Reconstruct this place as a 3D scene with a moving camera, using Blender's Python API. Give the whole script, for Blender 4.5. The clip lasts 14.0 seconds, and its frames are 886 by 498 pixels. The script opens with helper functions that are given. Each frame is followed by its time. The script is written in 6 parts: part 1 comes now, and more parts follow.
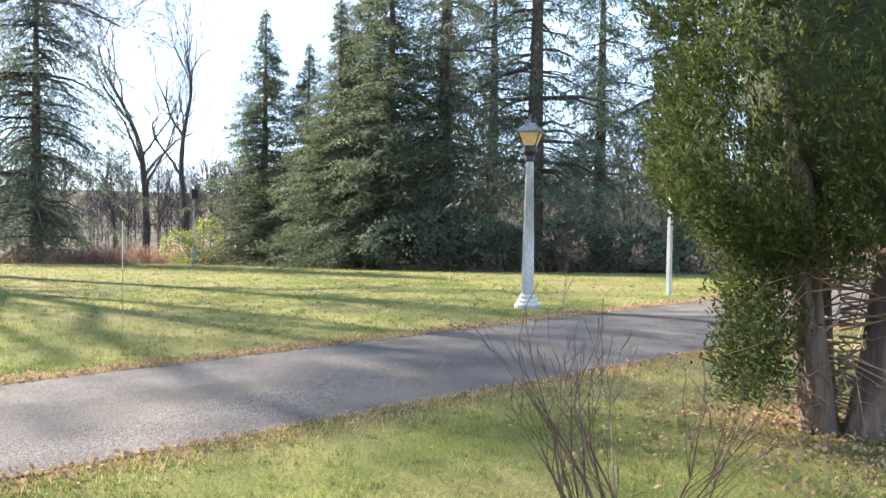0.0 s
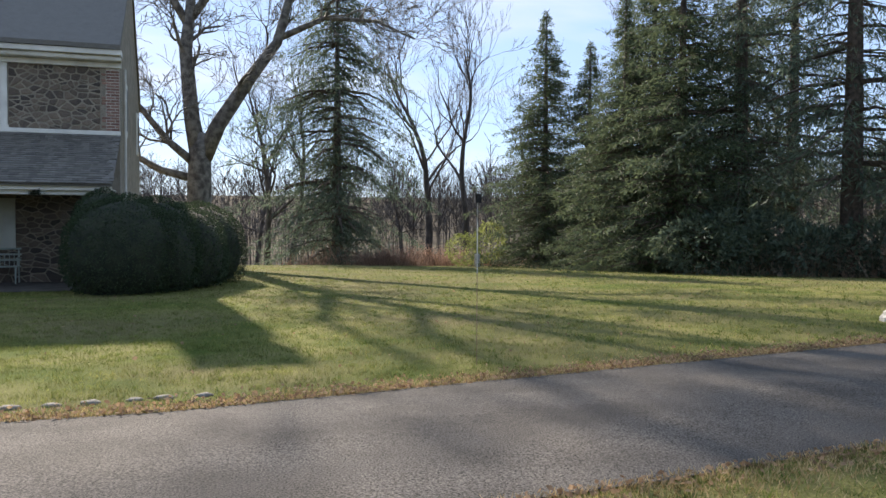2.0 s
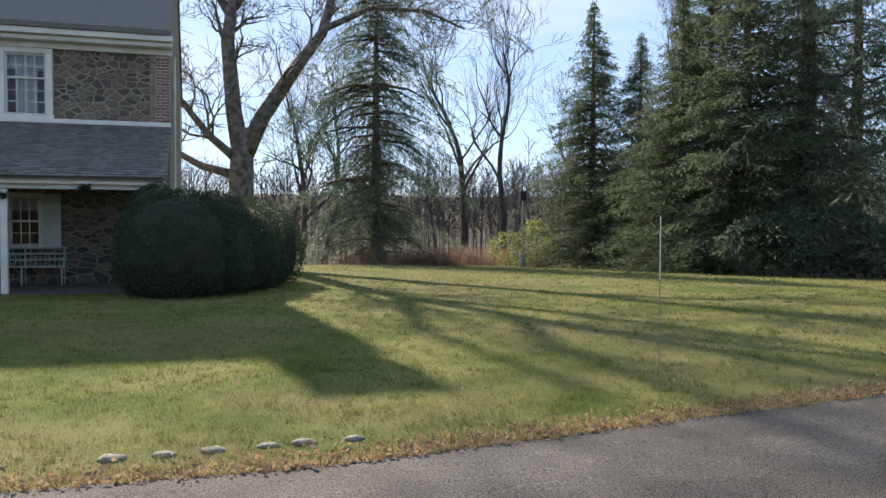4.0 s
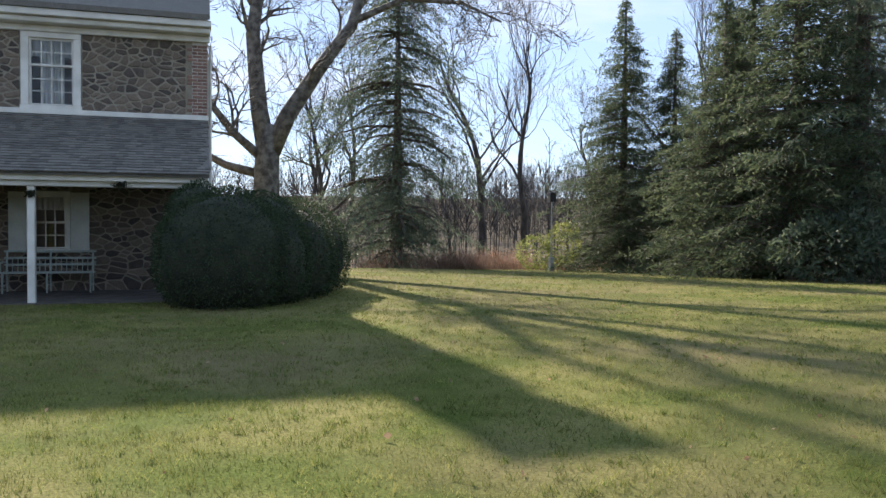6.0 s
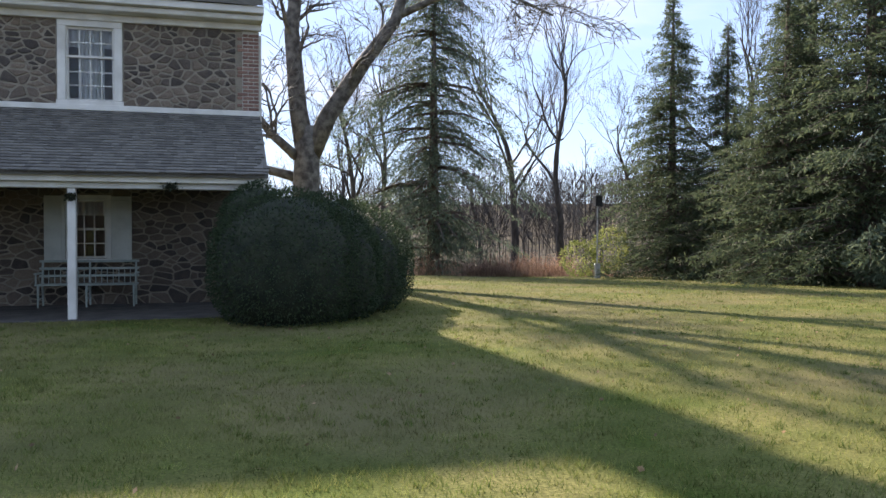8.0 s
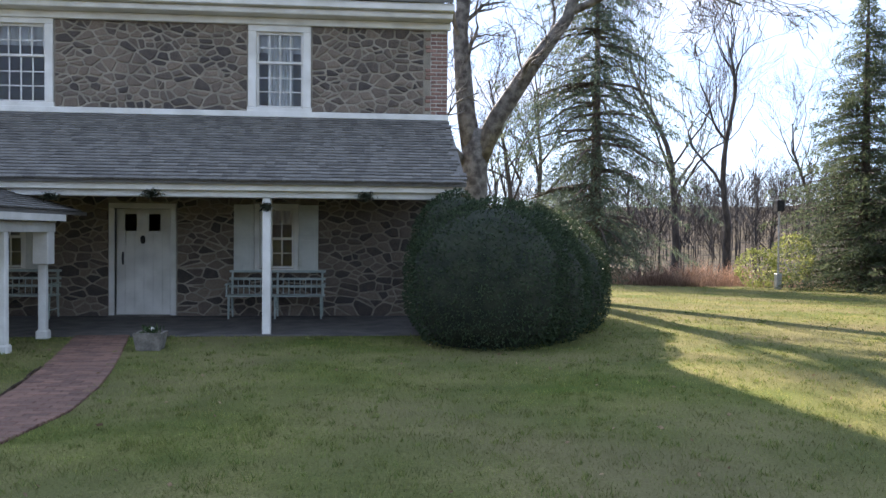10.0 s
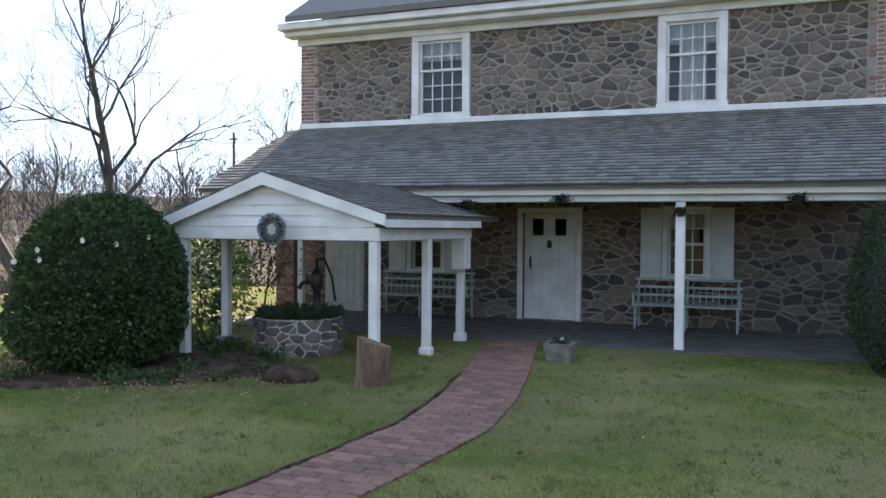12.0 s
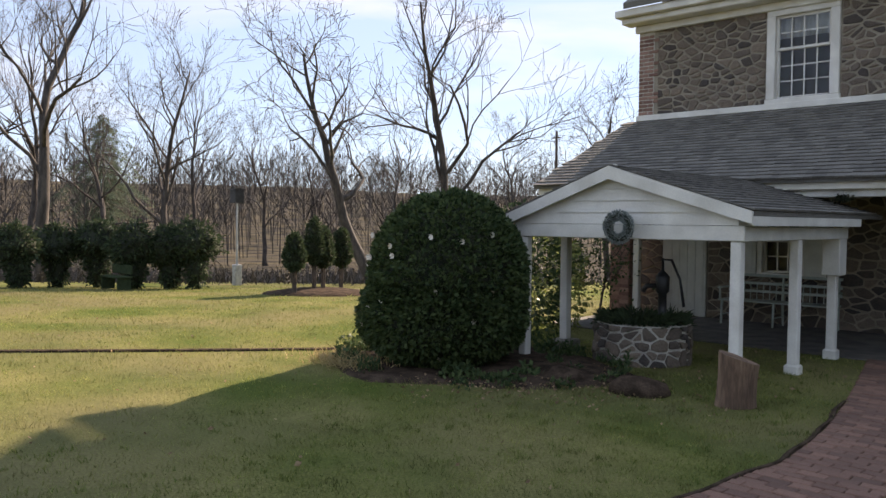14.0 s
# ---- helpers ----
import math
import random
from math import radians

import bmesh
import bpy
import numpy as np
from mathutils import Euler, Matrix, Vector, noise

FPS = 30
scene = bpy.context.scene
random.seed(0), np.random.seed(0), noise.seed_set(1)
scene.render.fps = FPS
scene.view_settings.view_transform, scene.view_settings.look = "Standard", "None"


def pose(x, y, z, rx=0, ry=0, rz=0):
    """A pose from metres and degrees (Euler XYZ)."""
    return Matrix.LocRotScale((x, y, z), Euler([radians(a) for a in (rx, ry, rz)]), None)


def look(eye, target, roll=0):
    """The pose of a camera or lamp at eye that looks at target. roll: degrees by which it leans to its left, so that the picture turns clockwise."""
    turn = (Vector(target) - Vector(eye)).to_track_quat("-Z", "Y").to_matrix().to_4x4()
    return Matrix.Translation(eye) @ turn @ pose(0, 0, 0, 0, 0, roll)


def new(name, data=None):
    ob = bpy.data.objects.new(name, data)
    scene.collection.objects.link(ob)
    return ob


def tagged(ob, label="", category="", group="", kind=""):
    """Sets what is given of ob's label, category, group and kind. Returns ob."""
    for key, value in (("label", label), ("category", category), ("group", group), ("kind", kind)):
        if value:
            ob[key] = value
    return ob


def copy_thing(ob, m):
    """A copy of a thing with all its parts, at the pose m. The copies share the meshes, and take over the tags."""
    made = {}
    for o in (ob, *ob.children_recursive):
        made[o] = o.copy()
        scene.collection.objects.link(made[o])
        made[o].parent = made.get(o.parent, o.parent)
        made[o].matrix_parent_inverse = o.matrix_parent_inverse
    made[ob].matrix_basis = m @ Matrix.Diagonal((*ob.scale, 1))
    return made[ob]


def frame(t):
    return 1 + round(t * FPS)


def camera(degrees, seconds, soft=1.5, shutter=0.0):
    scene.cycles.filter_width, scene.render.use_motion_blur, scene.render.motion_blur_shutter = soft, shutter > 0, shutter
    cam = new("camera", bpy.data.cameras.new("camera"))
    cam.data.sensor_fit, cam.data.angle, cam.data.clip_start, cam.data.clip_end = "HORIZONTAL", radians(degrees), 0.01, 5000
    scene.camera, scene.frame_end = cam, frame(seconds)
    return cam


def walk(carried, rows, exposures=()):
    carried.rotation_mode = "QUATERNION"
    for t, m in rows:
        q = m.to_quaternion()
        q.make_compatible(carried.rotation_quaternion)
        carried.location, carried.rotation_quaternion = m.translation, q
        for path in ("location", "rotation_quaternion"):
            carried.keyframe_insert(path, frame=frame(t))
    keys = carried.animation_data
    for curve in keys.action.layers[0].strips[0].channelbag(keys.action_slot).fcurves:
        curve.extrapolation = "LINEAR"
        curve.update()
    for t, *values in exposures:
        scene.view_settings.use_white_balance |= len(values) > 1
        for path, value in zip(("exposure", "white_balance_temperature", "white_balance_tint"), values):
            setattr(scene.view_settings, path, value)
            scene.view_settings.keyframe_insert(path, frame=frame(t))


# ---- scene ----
cam = camera(57.1, 14.0)
PATH = [
    (0, (13.067, -24.19, 1.205), (14.255, -22.582, 1.142), 0.9),
    (0.5, (13.0, -23.984, 1.18), (14.013, -22.261, 1.123), 0.9),
    (1, (12.784, -23.832, 1.192), (13.596, -22.005, 1.131), 0.4),
    (1.5, (12.672, -23.435, 1.177), (13.351, -21.555, 1.116), 0.4),
    (2, (12.602, -22.977, 1.166), (13.221, -21.076, 1.103), 0.3),
    (2.5, (12.455, -22.561, 1.164), (13.042, -20.65, 1.1), 0.3),
    (3, (12.312, -22.093, 1.144), (12.882, -20.178, 1.08), 0.3),
    (5.5, (11.234, -19.78, 1.12), (11.8, -17.862, 1.053), 0.4),
    (6, (11.069, -19.241, 1.126), (11.635, -17.323, 1.065), 0.5),
    (6.5, (10.896, -18.754, 1.152), (11.461, -16.837, 1.092), 0.5),
    (7, (10.723, -18.246, 1.079), (11.271, -16.323, 1.03), 0.3),
    (9.5, (9.873, -16.069, 1.191), (10.277, -14.11, 1.142), 0.6),
    (10, (9.632, -15.849, 1.256), (9.819, -13.846, 1.213), 0.5),
    (10.2, (9.565, -15.79, 1.286), (9.605, -13.79, 1.248), 0.7),
    (10.5, (9.49, -15.709, 1.339), (9.313, -13.717, 1.296), 0.6),
    (11, (9.433, -15.492, 1.357), (9.008, -13.538, 1.312), 0.5),
    (11.5, (9.338, -15.313, 1.38), (8.707, -13.416, 1.325), 0.4),
    (12, (9.209, -15.02, 1.382), (8.472, -13.161, 1.326), 0.4),
    (12.5, (8.985, -14.817, 1.341), (8.173, -12.99, 1.291), 0.4),
    (13, (8.764, -14.709, 1.389), (7.866, -12.923, 1.333), 0.4),
    (13.5, (8.66, -14.612, 1.398), (7.508, -12.979, 1.334), 0.6),
    (14, (8.51, -14.553, 1.376), (7.13, -13.107, 1.308), 0.6),
]
walk(cam, [(t, look(eye, target, roll)) for t, eye, target, roll in PATH], exposures=[(0, 2.85, 7050, 16), (0.8, 2.18, 7100, 16), (1.5, 1.76, 7150, 16), (3, 1.64, 7100, 15), (7, 1.86, 7200, 18), (9.5, 2.15, 7200, 21), (10.5, 2.52, 7100, 20), (11.5, 2.56, 7150, 20), (13, 2.24, 7600, 20), (14, 1.82, 8300, 21)])

# ---- light ----
SUN_EL, SUN_LEFT = radians(27.5), radians(8.0)
to_sun = Vector((-math.sin(SUN_LEFT) * math.cos(SUN_EL), math.cos(SUN_LEFT) * math.cos(SUN_EL), math.sin(SUN_EL)))
sun = new("sun", bpy.data.lights.new("sun", "SUN"))
sun.data.energy, sun.data.angle, sun.data.color = 3.5, radians(0.6), (1.0, 0.95, 0.86)
sun.matrix_world = look(to_sun * 60, (0, 0, 0))
world = bpy.data.worlds.new("sky")
scene.world = world
world.use_nodes = True
wn, wl = world.node_tree.nodes, world.node_tree.links
wn.clear()
sky = wn.new("ShaderNodeTexSky")
sky.sky_type, sky.sun_disc = "NISHITA", False
sky.sun_elevation, sky.sun_rotation = SUN_EL, -SUN_LEFT
sky.air_density, sky.dust_density, sky.ozone_density = 0.8, 0.1, 2.5
co = wn.new("ShaderNodeTexCoord")
mp = wn.new("ShaderNodeMapping")
mp.inputs["Scale"].default_value = (1.6, 1.6, 7.0)
cn = wn.new("ShaderNodeTexNoise")
cn.inputs["Scale"].default_value, cn.inputs["Detail"].default_value, cn.inputs["Distortion"].default_value = 1.5, 6.0, 0.4
cr = wn.new("ShaderNodeValToRGB")
cr.color_ramp.elements[0].position, cr.color_ramp.elements[1].position = 0.52, 0.76
cm = wn.new("ShaderNodeMixRGB")
cm.inputs[2].default_value = (2.9, 3.15, 3.6, 1)
bg = wn.new("ShaderNodeBackground")
bg.inputs[1].default_value = 0.11
wo = wn.new("ShaderNodeOutputWorld")
cs = wn.new("ShaderNodeMath")
cs.operation = "MULTIPLY"
cs.inputs[1].default_value = 0.75
wl.new(co.outputs["Generated"], mp.inputs[0])
wl.new(mp.outputs[0], cn.inputs["Vector"])
wl.new(cn.outputs["Fac"], cr.inputs[0])
wl.new(cr.outputs[0], cs.inputs[0])
wl.new(cs.outputs[0], cm.inputs[0])
hs = wn.new("ShaderNodeHueSaturation")
hs.inputs["Saturation"].default_value = 1.08
wl.new(sky.outputs[0], hs.inputs["Color"])
# Even blue mixed over the sky: dims the glow by the sun, lifts the rest.
even_sky = wn.new("ShaderNodeMixRGB")
even_sky.inputs[0].default_value = 0.82
even_sky.inputs[2].default_value = (1.36, 2.02, 3.1, 1)
wl.new(hs.outputs[0], even_sky.inputs[1])
wl.new(even_sky.outputs[0], cm.inputs[1])
wl.new(cm.outputs[0], bg.inputs[0])
wl.new(bg.outputs[0], wo.inputs[0])


# ---- materials ----
def material(name, a, b, rough=0.8, scale=6.0, fine=60.0, bump=0.2, per="", metal=0.0, spread=0.25, through_light=0.0, stretch=(1, 1, 1), gloss=0.5, piece=0.6):
    """Two colours mixed by broad noise, varied by fine grain and, where asked, from piece to piece."""
    m = bpy.data.materials.new(name)
    m.use_nodes = True
    n, l = m.node_tree.nodes, m.node_tree.links
    p = n["Principled BSDF"]
    tc = n.new("ShaderNodeTexCoord")
    mpn = n.new("ShaderNodeMapping")
    mpn.inputs["Scale"].default_value = stretch
    l.new(tc.outputs["Object"], mpn.inputs[0])
    big = n.new("ShaderNodeTexNoise")
    big.inputs["Scale"].default_value, big.inputs["Detail"].default_value = scale, 4.0
    l.new(mpn.outputs[0], big.inputs["Vector"])
    small = n.new("ShaderNodeTexNoise")
    small.inputs["Scale"].default_value, small.inputs["Detail"].default_value = fine, 3.0
    l.new(mpn.outputs[0], small.inputs["Vector"])
    ramp = n.new("ShaderNodeValToRGB")
    ramp.color_ramp.elements[0].position, ramp.color_ramp.elements[1].position = 0.36, 0.64
    ramp.color_ramp.elements[0].color, ramp.color_ramp.elements[1].color = (*a, 1), (*b, 1)
    fac = big.outputs["Fac"]
    if per:
        src = n.new("ShaderNodeObjectInfo" if per == "object" else "ShaderNodeNewGeometry")
        mixv = n.new("ShaderNodeMix")
        mixv.inputs[0].default_value = piece
        l.new(fac, mixv.inputs[2])
        l.new(src.outputs["Random" if per == "object" else "Random Per Island"], mixv.inputs[3])
        fac = mixv.outputs[0]
        ramp.color_ramp.elements[0].position, ramp.color_ramp.elements[1].position = 0.22, 0.78
    l.new(fac, ramp.inputs[0])
    hsv = n.new("ShaderNodeHueSaturation")
    mr = n.new("ShaderNodeMapRange")
    mr.inputs[1].default_value, mr.inputs[2].default_value = 0.3, 0.7
    mr.inputs[3].default_value, mr.inputs[4].default_value = 1 - spread, 1 + spread
    l.new(small.outputs["Fac"], mr.inputs[0])
    l.new(mr.outputs[0], hsv.inputs["Value"])
    l.new(ramp.outputs[0], hsv.inputs["Color"])
    l.new(hsv.outputs[0], p.inputs["Base Color"])
    p.inputs["Roughness"].default_value, p.inputs["Metallic"].default_value = rough, metal
    p.inputs["Specular IOR Level"].default_value = 0.08 if through_light else gloss
    if bump:
        bn = n.new("ShaderNodeBump")
        bn.inputs["Strength"].default_value, bn.inputs["Distance"].default_value = bump, 0.02
        l.new(small.outputs["Fac"], bn.inputs["Height"])
        l.new(bn.outputs[0], p.inputs["Normal"])
    if through_light:
        tr = n.new("ShaderNodeBsdfTranslucent")
        l.new(hsv.outputs[0], tr.inputs[0])
        ms = n.new("ShaderNodeMixShader")
        ms.inputs[0].default_value = through_light
        l.new(p.outputs[0], ms.inputs[1])
        l.new(tr.outputs[0], ms.inputs[2])
        l.new(ms.outputs[0], n["Material Output"].inputs[0])
    return m


M_GROUND = material("turf", (0.074, 0.10, 0.022), (0.172, 0.16, 0.06), 0.95, 0.7, 45, 0.6, spread=0.35, gloss=0.03)
gn, gl = M_GROUND.node_tree.nodes, M_GROUND.node_tree.links
gtc, gsep = gn.new("ShaderNodeTexCoord"), gn.new("ShaderNodeVectorMath")
gsep.operation = "DISTANCE"
gsep.inputs[1].default_value = (10, -4, 0)
gl.new(gtc.outputs["Object"], gsep.inputs[0])
grg = gn.new("ShaderNodeMapRange")
grg.inputs[1].default_value, grg.inputs[2].default_value = 40, 46
gl.new(gsep.outputs["Value"], grg.inputs[0])
gmx = gn.new("ShaderNodeMixRGB")
# Far ground: browns for leaf litter, the dark patches also painted as shade.
gfn, gfr = gn.new("ShaderNodeTexNoise"), gn.new("ShaderNodeValToRGB")
gfn.inputs["Scale"].default_value, gfn.inputs["Detail"].default_value = 0.3, 8.0
gfr.color_ramp.elements[0].position, gfr.color_ramp.elements[1].position = 0.4, 0.62
gfr.color_ramp.elements[0].color, gfr.color_ramp.elements[1].color = (0.028, 0.026, 0.023, 1), (0.085, 0.072, 0.058, 1)
gl.new(gtc.outputs["Object"], gfn.inputs["Vector"])
gl.new(gfn.outputs["Fac"], gfr.inputs[0])
gl.new(gfr.outputs[0], gmx.inputs[2])
gp0 = gn["Principled BSDF"]
gl.new(gp0.inputs["Base Color"].links[0].from_socket, gmx.inputs[1])
gl.new(grg.outputs[0], gmx.inputs[0])
gl.new(gmx.outputs[0], gp0.inputs["Base Color"])
M_BLADE = material("grass_blades", (0.074, 0.126, 0.024), (0.285, 0.27, 0.095), 0.65, 0.9, 4, 0, per="island", spread=0.58, through_light=0.4, piece=0.4)


def straw_patches(m, colour, scale, amount):
    """Broad patches of straw colour laid over a grass material."""
    n, l = m.node_tree.nodes, m.node_tree.links
    tc, nz, rp, mx = n.new("ShaderNodeTexCoord"), n.new("ShaderNodeTexNoise"), n.new("ShaderNodeValToRGB"), n.new("ShaderNodeMixRGB")
    nz.inputs["Scale"].default_value, nz.inputs["Detail"].default_value = scale, 5.0
    rp.color_ramp.elements[0].position, rp.color_ramp.elements[1].position = 0.42, 0.68
    rp.color_ramp.elements[1].color = (amount, amount, amount, 1)
    mx.inputs[2].default_value = (*colour, 1)
    l.new(tc.outputs["Object"], nz.inputs["Vector"])
    l.new(nz.outputs["Fac"], rp.inputs[0])
    l.new(rp.outputs[0], mx.inputs[0])
    src = n["Principled BSDF"].inputs["Base Color"].links[0].from_socket
    ends = [k.to_socket for k in src.links]
    l.new(src, mx.inputs[1])
    for e in ends:
        l.new(mx.outputs[0], e)


straw_patches(M_GROUND, (0.15, 0.125, 0.07), 0.33, 0.6)
straw_patches(M_BLADE, (0.25, 0.205, 0.11), 0.33, 0.5)
M_ASPHALT = material("asphalt", (0.070, 0.063, 0.055), (0.108, 0.097, 0.085), 0.92, 1.6, 90, 0.7, spread=0.95, gloss=0.2)
M_LITTER = material("leaf_litter", (0.19, 0.12, 0.075), (0.42, 0.29, 0.18), 0.85, 8, 40, 0, per="island", through_light=0.3)
M_STONE = material("fieldstone", (0.058, 0.047, 0.041), (0.205, 0.155, 0.115), 0.88, 9, 45, 0.8, per="object")
M_STONE_J = material("fieldstone_joined", (0.058, 0.047, 0.041), (0.205, 0.155, 0.115), 0.88, 9, 45, 0.8, per="island")
M_MORTAR = material("mortar", (0.225, 0.195, 0.15), (0.335, 0.29, 0.225), 0.95, 3, 70, 0.5)
M_BRICK = material("brick", (0.16, 0.08, 0.06), (0.32, 0.185, 0.14), 0.85, 9, 80, 0.4, per="object")
M_PAVER = material("paving_brick", (0.115, 0.06, 0.042), (0.225, 0.118, 0.082), 0.85, 5, 80, 0.4, per="object")
M_WHITE = material("white_paint", (0.60, 0.575, 0.51), (0.74, 0.715, 0.645), 0.55, 2.5, 60, 0.08, spread=0.05)
M_CREAM = material("cream_paint", (0.60, 0.56, 0.46), (0.72, 0.68, 0.58), 0.6, 2.5, 60, 0.08, spread=0.05)
M_SHUTTER = material("pale_shutter_paint", (0.50, 0.50, 0.44), (0.60, 0.60, 0.53), 0.6, 3, 60, 0.08, spread=0.06)
M_BENCH = material("grey_green_paint", (0.30, 0.36, 0.32), (0.42, 0.47, 0.42), 0.55, 5, 60, 0.1, spread=0.1)
M_SHINGLE = material("wood_shingle", (0.098, 0.09, 0.078), (0.175, 0.162, 0.14), 0.85, 5, 70, 0.4, per="object", spread=0.3)
M_SHINGLE_J = material("wood_shingle_joined", (0.098, 0.09, 0.078), (0.175, 0.162, 0.14), 0.85, 5, 70, 0.4, per="island", spread=0.3)
M_BARK = material("grey_bark", (0.036, 0.030, 0.027), (0.09, 0.075, 0.064), 0.95, 6, 60, 0.5, stretch=(1, 1, 0.3))
M_SYC = material("sycamore_bark", (0.060, 0.052, 0.045), (0.20, 0.185, 0.16), 0.85, 4.0, 30, 0.4)
M_DARKBARK = material("spruce_bark", (0.05, 0.038, 0.03), (0.12, 0.09, 0.07), 0.95, 6, 50, 0.5)
M_CEDARBARK = material("stringy_red_bark", (0.075, 0.05, 0.038), (0.19, 0.13, 0.095), 0.95, 9, 50, 0.6, stretch=(1, 1, 0.15))
M_NEEDLE = material("spruce_needles", (0.07, 0.10, 0.075), (0.14, 0.175, 0.115), 0.6, 1.2, 9, 0, per="island", through_light=0.45)
M_NEEDLE2 = material("fir_needles", (0.052, 0.078, 0.05), (0.125, 0.155, 0.08), 0.6, 1.0, 9, 0, per="island", through_light=0.45)
M_CEDAR = material("cedar_fronds", (0.035, 0.058, 0.02), (0.105, 0.125, 0.04), 0.65, 2.5, 12, 0, per="island", through_light=0.3)
M_YEW = material("yew_leaves", (0.032, 0.05, 0.029), (0.062, 0.088, 0.043), 0.6, 3, 12, 0, per="island", through_light=0.25)
M_SWAG = material("dried_evergreen", (0.02, 0.026, 0.018), (0.05, 0.056, 0.035), 0.7, 3, 12, 0, per="island", through_light=0.15)
M_HOLLY = material("broad_leaves", (0.03, 0.055, 0.025), (0.09, 0.125, 0.05), 0.4, 3, 12, 0, per="island", through_light=0.3)
M_YELLOWLEAF = material("yellow_green_leaves", (0.15, 0.185, 0.045), (0.37, 0.395, 0.15), 0.55, 3, 12, 0, per="island", through_light=0.4)
M_CEDARCORE = material("cedar_core_shade", (0.026, 0.04, 0.016), (0.06, 0.076, 0.03), 0.9, 5, 30, 0.8)
# Dark colour of solid cores, in place of the shade between leaves.
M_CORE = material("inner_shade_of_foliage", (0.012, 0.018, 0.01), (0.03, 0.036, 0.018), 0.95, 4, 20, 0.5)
M_TWIG = material("dry_twigs", (0.15, 0.095, 0.065), (0.36, 0.245, 0.16), 0.9, 2, 20, 0, per="island")
M_RUSTTWIG = material("reddish_twigs", (0.06, 0.035, 0.028), (0.15, 0.085, 0.062), 0.8, 12, 60, 0.2)
M_WOODS = material("winter_woods", (0.036, 0.032, 0.029), (0.09, 0.078, 0.069), 0.95, 0.08, 6, 0, per="island")
M_BLACK = material("black_iron", (0.012, 0.012, 0.013), (0.03, 0.03, 0.032), 0.45, 8, 60, 0.1)
M_LOG = material("weathered_log", (0.11, 0.065, 0.042), (0.25, 0.155, 0.10), 0.9, 8, 50, 0.5, stretch=(1, 1, 0.2))
M_CONCRETE = material("weathered_lamp_paint", (0.29, 0.28, 0.24), (0.50, 0.485, 0.44), 0.8, 5, 50, 0.3, stretch=(1, 1, 0.25))
M_AMBER = material("amber_glass", (0.75, 0.60, 0.30), (0.85, 0.70, 0.40), 0.35, 6, 40, 0, spread=0.05, through_light=0.6)
M_TERRA = material("terracotta", (0.13, 0.115, 0.095), (0.23, 0.205, 0.17), 0.9, 8, 60, 0.3)
M_CURTAIN = material("white_curtain", (0.70, 0.69, 0.66), (0.80, 0.79, 0.76), 0.9, 5, 60, 0.1, spread=0.05, through_light=0.3)
M_PLASTER = material("indoor_plaster", (0.30, 0.28, 0.25), (0.36, 0.34, 0.30), 0.9, 2, 40, 0.1, spread=0.05)
M_POLE = material("galvanised_pole", (0.36, 0.36, 0.36), (0.52, 0.52, 0.51), 0.45, 8, 40, 0.05, metal=0.4, spread=0.1)
M_LANTERN = material("weathered_grey_metal", (0.09, 0.088, 0.082), (0.2, 0.195, 0.18), 0.45, 8, 60, 0.1)
M_ROCK = material("grey_rock", (0.11, 0.10, 0.085), (0.25, 0.23, 0.195), 0.9, 7, 50, 0.5)
M_FLOWER = material("white_blossom", (0.72, 0.66, 0.58), (0.85, 0.80, 0.74), 0.7, 9, 60, 0, spread=0.05, through_light=0.3)
M_WREATH = material("frosted_fir", (0.09, 0.12, 0.10), (0.30, 0.34, 0.34), 0.7, 9, 30, 0, per="island")
M_STRAW = material("dead_grass", (0.30, 0.215, 0.10), (0.50, 0.39, 0.21), 0.8, 2, 9, 0, per="island", through_light=0.3)
M_BRUSH = material("dry_brush", (0.21, 0.13, 0.095), (0.42, 0.28, 0.205), 0.9, 0.6, 9, 0, per="island", through_light=0.3)
M_PORCH = material("worn_porch_stone", (0.06, 0.055, 0.049), (0.115, 0.103, 0.09), 0.9, 3, 60, 0.3)
M_QUOIN = material("pale_lime_mortar", (0.40, 0.37, 0.32), (0.54, 0.50, 0.43), 0.95, 5, 70, 0.3)
M_TUFT = material("dark_grass_tufts", (0.075, 0.125, 0.024), (0.26, 0.26, 0.09), 0.6, 1.5, 5, 0, per="island", through_light=0.35, piece=0.5)
M_SOIL = material("dark_mulch", (0.035, 0.025, 0.018), (0.09, 0.062, 0.045), 0.98, 6, 50, 0.8, gloss=0.03)

M_GLASS = bpy.data.materials.new("window_glass")
M_GLASS.use_nodes = True
gp = M_GLASS.node_tree.nodes["Principled BSDF"]
gp.inputs["Base Color"].default_value = (0.9, 0.95, 0.95, 1)
gp.inputs["Transmission Weight"].default_value, gp.inputs["Roughness"].default_value, gp.inputs["IOR"].default_value = 1.0, 0.02, 1.45


